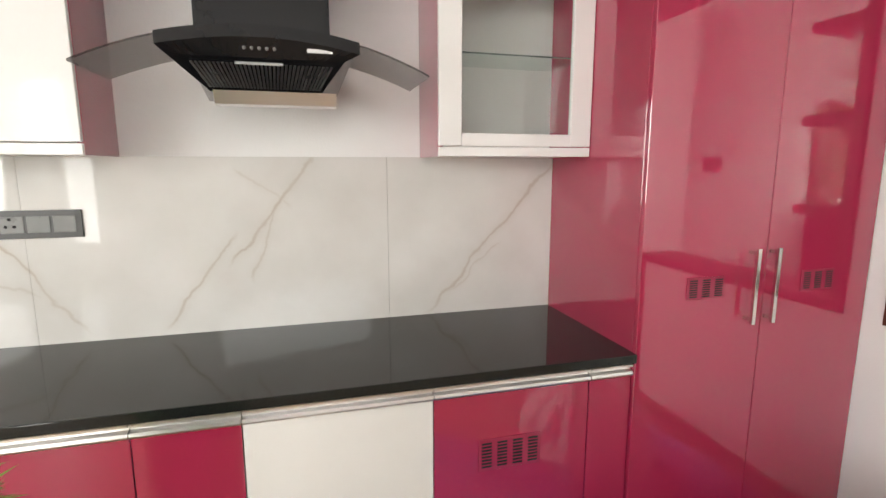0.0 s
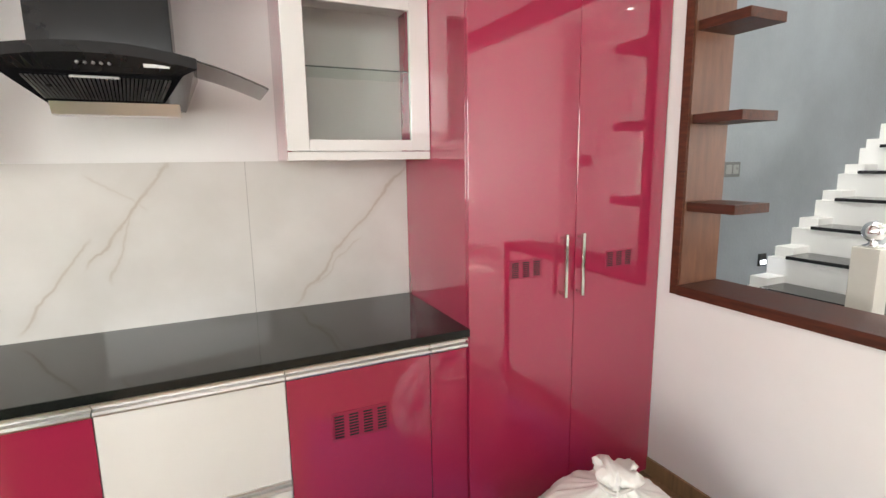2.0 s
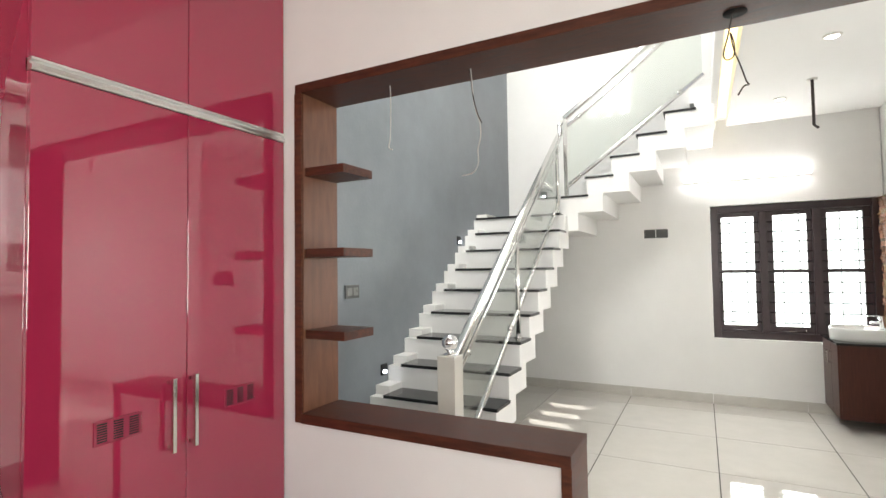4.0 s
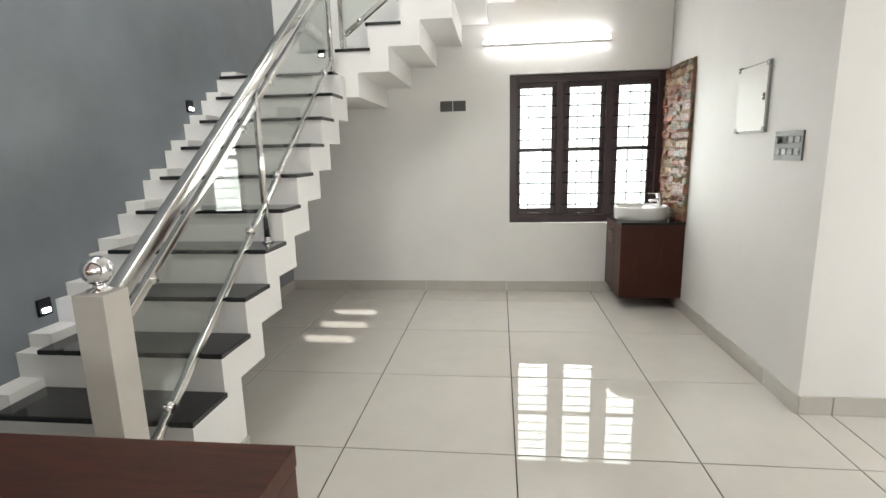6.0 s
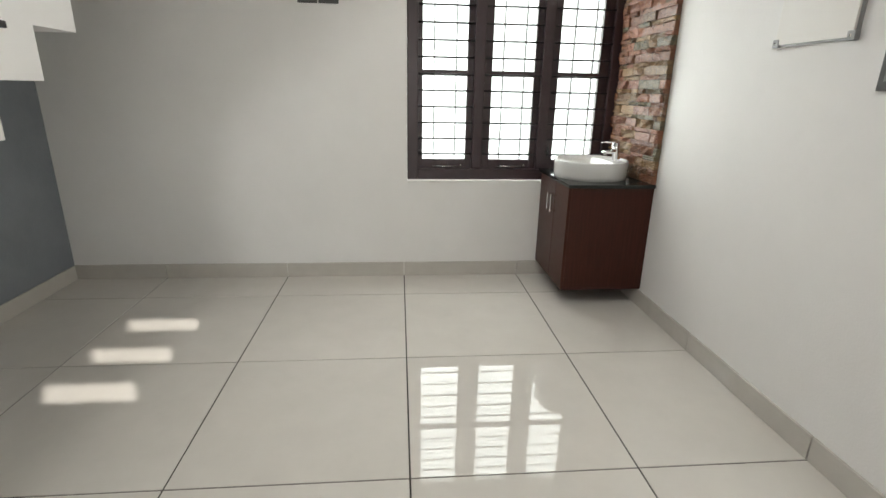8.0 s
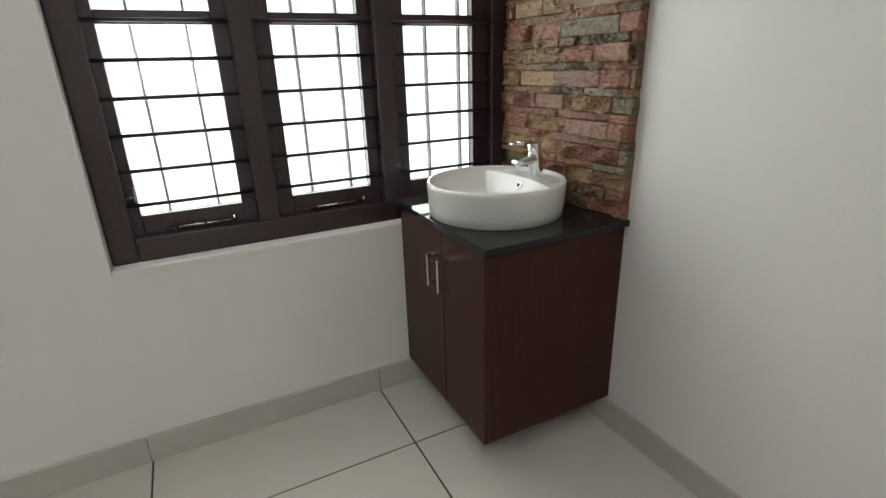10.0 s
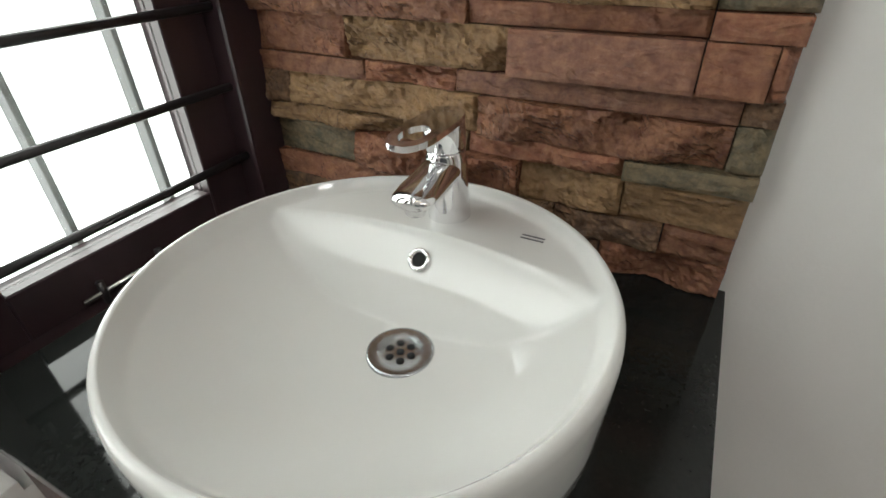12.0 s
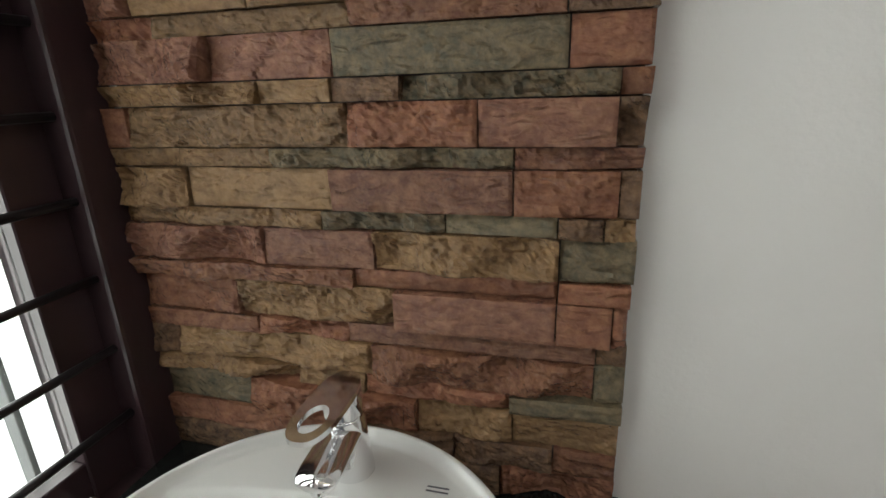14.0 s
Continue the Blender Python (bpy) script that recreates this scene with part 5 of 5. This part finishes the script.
def tap():
    t = thing("basin_tap", (6.057, -1.715, 0.847), "chrome single-lever basin tap", "tap")
    c = Vector((6.057, -1.715, 0.847))
    lean = Vector((0, 0.10, 1)).normalized()

    def ring(p, n, rx, ry, sides=28):
        s = Vector((1, 0, 0))
        u = n.cross(s).normalized()
        return [p + rx * math.cos(a) * s + ry * math.sin(a) * u for a in (2 * math.pi * k / sides for k in range(sides))]

    def skin(rings):
        bm = bmesh.new()
        rr = [[bm.verts.new(p) for p in r] for r in rings]
        for a, b in zip(rr, rr[1:]):
            for k in range(len(a)):
                bm.faces.new((a[k], a[(k + 1) % len(a)], b[(k + 1) % len(b)], b[k]))
        bm.faces.new(rr[0][::-1])
        bm.faces.new(rr[-1])
        for f in bm.faces:
            f.smooth = True
        return bm
    part("body", skin([ring(c + lean * h, lean, r, r) for h, r in ((0, 0.0245), (0.003, 0.0245), (0.02, 0.0235), (0.05, 0.0225), (0.078, 0.0220), (0.081, 0.0205), (0.0835, 0.0205))]), M_CHROME, t)
    # spout: flattened tube leaving the body, drooping outward
    way = Vector((0, 1, -0.10)).normalized()
    p0 = c + Vector((0, -0.005, 0.064))
    part("spout", skin([ring(p0 + way * d - Vector((0, 0, 0.0)), way, rx, ry) for d, rx, ry in ((0, 0.020, 0.017), (0.025, 0.021, 0.0165), (0.05, 0.0225, 0.014), (0.073, 0.0235, 0.0115), (0.087, 0.0225, 0.0095), (0.094, 0.018, 0.0075), (0.097, 0.010, 0.004))]), M_CHROME, t)
    part("aerator", lathe([(0, -0.012), (0.0098, -0.012), (0.0105, -0.010), (0.0105, 0.004)], p0 + way * 0.080 + Vector((0, 0, -0.006)), 24), M_CHROME, t)
    # lever: block on the body and a flat plate with an oval hole, tilted up
    part("lever_base", skin([ring(c + lean * h, lean, r, r) for h, r in ((0.085, 0.0215), (0.088, 0.0222), (0.112, 0.0222), (0.116, 0.021), (0.118, 0.017))]), M_CHROME, t)
    bm = bmesh.new()
    fwd = Vector((0, 1, 0.0)).normalized()
    upn = Vector((1, 0, 0)).cross(fwd).normalized()
    o = c + lean * 0.112
    outer, inner = [], []
    for k in range(48):
        a = 2 * math.pi * k / 48
        ca, sa = math.cos(a), math.sin(a)
        f = (abs(ca) ** 0.65) * (1 if ca > 0 else -1)
        g = (abs(sa) ** 0.8) * (1 if sa > 0 else -1)
        outer.append((0.032 + 0.060 * f, 0.0225 * g * (1.0 if f < 0.3 else 1.02)))
        inner.append((0.058 + 0.022 * ca, 0.0125 * sa))
    levels = [[[bm.verts.new(o + fwd * f + Vector((g, 0, 0)) + upn * h) for f, g in ring_] for ring_ in (outer, inner)] for h in (0.008, 0.002)]
    n = 48
    for k in range(n):
        j = (k + 1) % n
        bm.faces.new((levels[0][0][k], levels[0][0][j], levels[0][1][j], levels[0][1][k]))
        bm.faces.new((levels[1][0][j], levels[1][0][k], levels[1][1][k], levels[1][1][j]))
        bm.faces.new((levels[0][0][j], levels[0][0][k], levels[1][0][k], levels[1][0][j]))
        bm.faces.new((levels[0][1][k], levels[0][1][j], levels[1][1][j], levels[1][1][k]))
    part("lever", bm, M_CHROME, t, "chrome lever plate with an oval hole")


tap()


# ---------- stone cladding behind the basin ----------
def stone_material(name, colour, rough):
    m = bpy.data.materials.new(name)
    m.use_nodes = True
    nt = m.node_tree
    b = nt.nodes["Principled BSDF"]
    tc = nt.nodes.new("ShaderNodeTexCoord")
    oi = nt.nodes.new("ShaderNodeObjectInfo")
    off = nt.nodes.new("ShaderNodeVectorMath")
    off.operation = "ADD"
    mulv = nt.nodes.new("ShaderNodeMath")
    mulv.operation = "MULTIPLY"
    mulv.inputs[1].default_value = 37.0
    nt.links.new(oi.outputs["Random"], mulv.inputs[0])
    nt.links.new(tc.outputs["Object"], off.inputs[0])
    nt.links.new(mulv.outputs[0], off.inputs[1])
    tone = nt.nodes.new("ShaderNodeHueSaturation")
    tone.inputs["Color"].default_value = (*colour, 1)
    mr = nt.nodes.new("ShaderNodeMapRange")
    mr.inputs["To Min"].default_value, mr.inputs["To Max"].default_value = 0.6, 1.08
    nt.links.new(oi.outputs["Random"], mr.inputs[0])
    nt.links.new(mr.outputs[0], tone.inputs["Value"])
    n1 = nt.nodes.new("ShaderNodeTexNoise")
    n1.inputs["Scale"].default_value = 62
    n1.inputs["Detail"].default_value = 8
    n1.inputs["Roughness"].default_value = 0.68
    nt.links.new(off.outputs[0], n1.inputs["Vector"])
    blot = nt.nodes.new("ShaderNodeValToRGB")
    blot.color_ramp.elements[0].position, blot.color_ramp.elements[0].color = 0.38, (0.055, 0.034, 0.022, 1)
    blot.color_ramp.elements[1].position, blot.color_ramp.elements[1].color = 0.64, (0.32, 0.19, 0.095, 1)
    nt.links.new(n1.outputs[0], blot.inputs[0])
    mx = nt.nodes.new("ShaderNodeMix")
    mx.data_type = "RGBA"
    mx.inputs[0].default_value = 0.42
    nt.links.new(tone.outputs[0], mx.inputs[6])
    nt.links.new(blot.outputs[0], mx.inputs[7])
    nt.links.new(mx.outputs[2], b.inputs["Base Color"])
    b.inputs["Roughness"].default_value = rough
    b.inputs["Specular IOR Level"].default_value = 0.55
    n2 = nt.nodes.new("ShaderNodeTexNoise")
    n2.noise_type = "RIDGED_MULTIFRACTAL"
    n2.inputs["Scale"].default_value = 30
    n2.inputs["Detail"].default_value = 9
    n2.inputs["Roughness"].default_value = 0.66
    n2.inputs["Distortion"].default_value = 0.8
    mp = nt.nodes.new("ShaderNodeMapping")
    mp.inputs["Rotation"].default_value = (0, radians(35), 0)
    mp.inputs["Scale"].default_value = (1, 1, 2.2)
    nt.links.new(off.outputs[0], mp.inputs[0])
    nt.links.new(mp.outputs[0], n2.inputs["Vector"])
    bp = nt.nodes.new("ShaderNodeBump")
    bp.inputs["Distance"].default_value = 0.009
    nt.links.new(n2.outputs[0], bp.inputs["Height"])
    # fine chips over the large split faces
    n3 = nt.nodes.new("ShaderNodeTexNoise")
    n3.inputs["Scale"].default_value = 130
    n3.inputs["Detail"].default_value = 7
    n3.inputs["Roughness"].default_value = 0.7
    nt.links.new(mp.outputs[0], n3.inputs["Vector"])
    b4 = nt.nodes.new("ShaderNodeBump")
    b4.inputs["Distance"].default_value = 0.004
    nt.links.new(n3.outputs[0], b4.inputs["Height"])
    nt.links.new(bp.outputs[0], b4.inputs["Normal"])
    nt.links.new(b4.outputs[0], b.inputs["Normal"])
    return m


def stone(x0, x1, z0, z1, proud, mat, rng, clad):
    """One split stone: a box with a rough, faceted face towards the room."""
    nx = max(2, int((x1 - x0) / 0.0042))
    nz = max(2, int((z1 - z0) / 0.0042))
    bm = bmesh.new()
    g = 0.0008
    seed = Vector((rng.uniform(0, 90), rng.uniform(0, 90), 0))
    tilt_x, tilt_z = rng.uniform(-0.004, 0.004), rng.uniform(-0.003, 0.003)
    rough = rng.choice((0.35, 0.7, 1.0, 1.3))
    rows = []
    for i in range(nx + 1):
        row = []
        for j in range(nz + 1):
            u, v = i / nx, j / nz
            x, z = x0 + g + (x1 - x0 - 2 * g) * u, z0 + g + (z1 - z0 - 2 * g) * v
            p = seed + Vector((x * 26, z * 34 + x * 9, 0))
            r = noise.noise(p) * 0.002 + abs(noise.noise(p * 0.45 + Vector((5, 3, 1)))) * 0.003 + abs(noise.noise(p * 2.3)) * 0.0032 + abs(noise.noise(p * 5)) * 0.0022
            t = noise.noise(p * 0.55 + Vector((2, 9, 4))) * 5.0 * rough
            r += 0.0022 * (math.floor(t) + min(1.0, max(0.0, (t - math.floor(t)) * 6 - 5)))
            edge = 0.0016 if (i in (0, nx) or j in (0, nz)) else 0.0
            y = -1.806 + proud + tilt_x * (u - 0.5) + tilt_z * (v - 0.5) + (0.65 if i in (0, nx) or j in (0, nz) else 1.0) * rough * 1.7 * r - edge
            row.append(bm.verts.new((x, max(y, -1.830), z)))
        rows.append(row)
    for i in range(nx):
        for j in range(nz):
            bm.faces.new((rows[i][j], rows[i + 1][j], rows[i + 1][j + 1], rows[i][j + 1]))
    rim = [rows[i][0] for i in range(nx + 1)] + [rows[nx][j] for j in range(1, nz + 1)] + [rows[i][nz] for i in range(nx - 1, -1, -1)] + [rows[0][j] for j in range(nz - 1, 0, -1)]
    back = [bm.verts.new((v.co.x, -1.8388, v.co.z)) for v in rim]
    for k in range(len(rim)):
        j = (k + 1) % len(rim)
        bm.faces.new((rim[j], rim[k], back[k], back[j]))
    bmesh.ops.recalc_face_normals(bm, faces=bm.faces[:])
    part("stone", bm, mat, clad)


def cladding():
    mats = {"r": stone_material("rust_slate", (0.36, 0.13, 0.075), 0.25), "o": stone_material("ochre_slate", (0.36, 0.215, 0.10), 0.25), "g": stone_material("green_grey_slate", (0.18, 0.17, 0.11), 0.23),
            "p": stone_material("plum_slate", (0.33, 0.135, 0.095), 0.23), "d": stone_material("dark_brown_slate", (0.17, 0.092, 0.055), 0.26)}
    clad = setting("stone_cladding", boxes((5.764, 6.400, -1.8395, -1.8365, CT + 0.001, 2.03)), M_GROUT, "rust and brown split slate ledge stone cladding", "stone wall")
    rng = random.Random(11)
    # courses from the vanity top upward: height, joints from the window westward, kinds of slate
    courses = [(0.047, (6.2, 5.9), "ddr"), (0.036, (6.119, 5.96, 5.835), "rddr"), (0.049, (6.252, 6.007, 5.885), "groo"), (0.025, (6.176, 6.077, 5.889), "oorg"),
               (0.047, (6.36, 6.065, 5.793), "dorg"), (0.026, (6.224, 6.096, 5.792), "rrpd"), (0.050, (6.252, 6.03, 5.838, 5.778), "roprr"), (0.025, (6.08, 5.837), "rrr"),
               (0.048, (6.198, 6.052, 5.837), "ppog"), (0.024, (6.114, 5.964, 5.84, 5.793), "oggdo"), (0.050, (6.295, 6.098, 5.887, 5.78), "ooprd"), (0.023, (6.173, 5.887), "ogp"),
               (0.049, (6.367, 6.073, 5.925, 5.787), "rorpd"), (0.026, (6.178, 6.088, 6.008, 5.787), "oodgr"), (0.049, (6.236, 6.083, 5.836), "ppgr"), (0.025, (6.308, 6.058, 5.839), "rord")]
    z = CT + 0.001
    n = 0
    while z < 2.028:
        if n < len(courses):
            h, joints, kinds = courses[n]
        else:
            h = 0.049 if n % 2 == 0 else 0.0245
            joints = sorted((5.79 + 0.57 * (k + rng.uniform(0.15, 0.85)) / 4 for k in range(4)), reverse=True)[: rng.choice((2, 3, 4))]
            kinds = "".join(rng.choice("rrooppgd") for _ in range(len(joints) + 1))
        z1 = min(z + h, 2.033)
        edges = [6.401, *joints, 5.760 + rng.uniform(-0.002, 0.002)]
        for i in range(len(edges) - 1):
            stone(edges[i + 1], edges[i], z, z1, rng.uniform(-0.009, 0.006), mats[kinds[i]], rng, clad)
        z = z1
        n += 1


cladding()

fill_tiles()
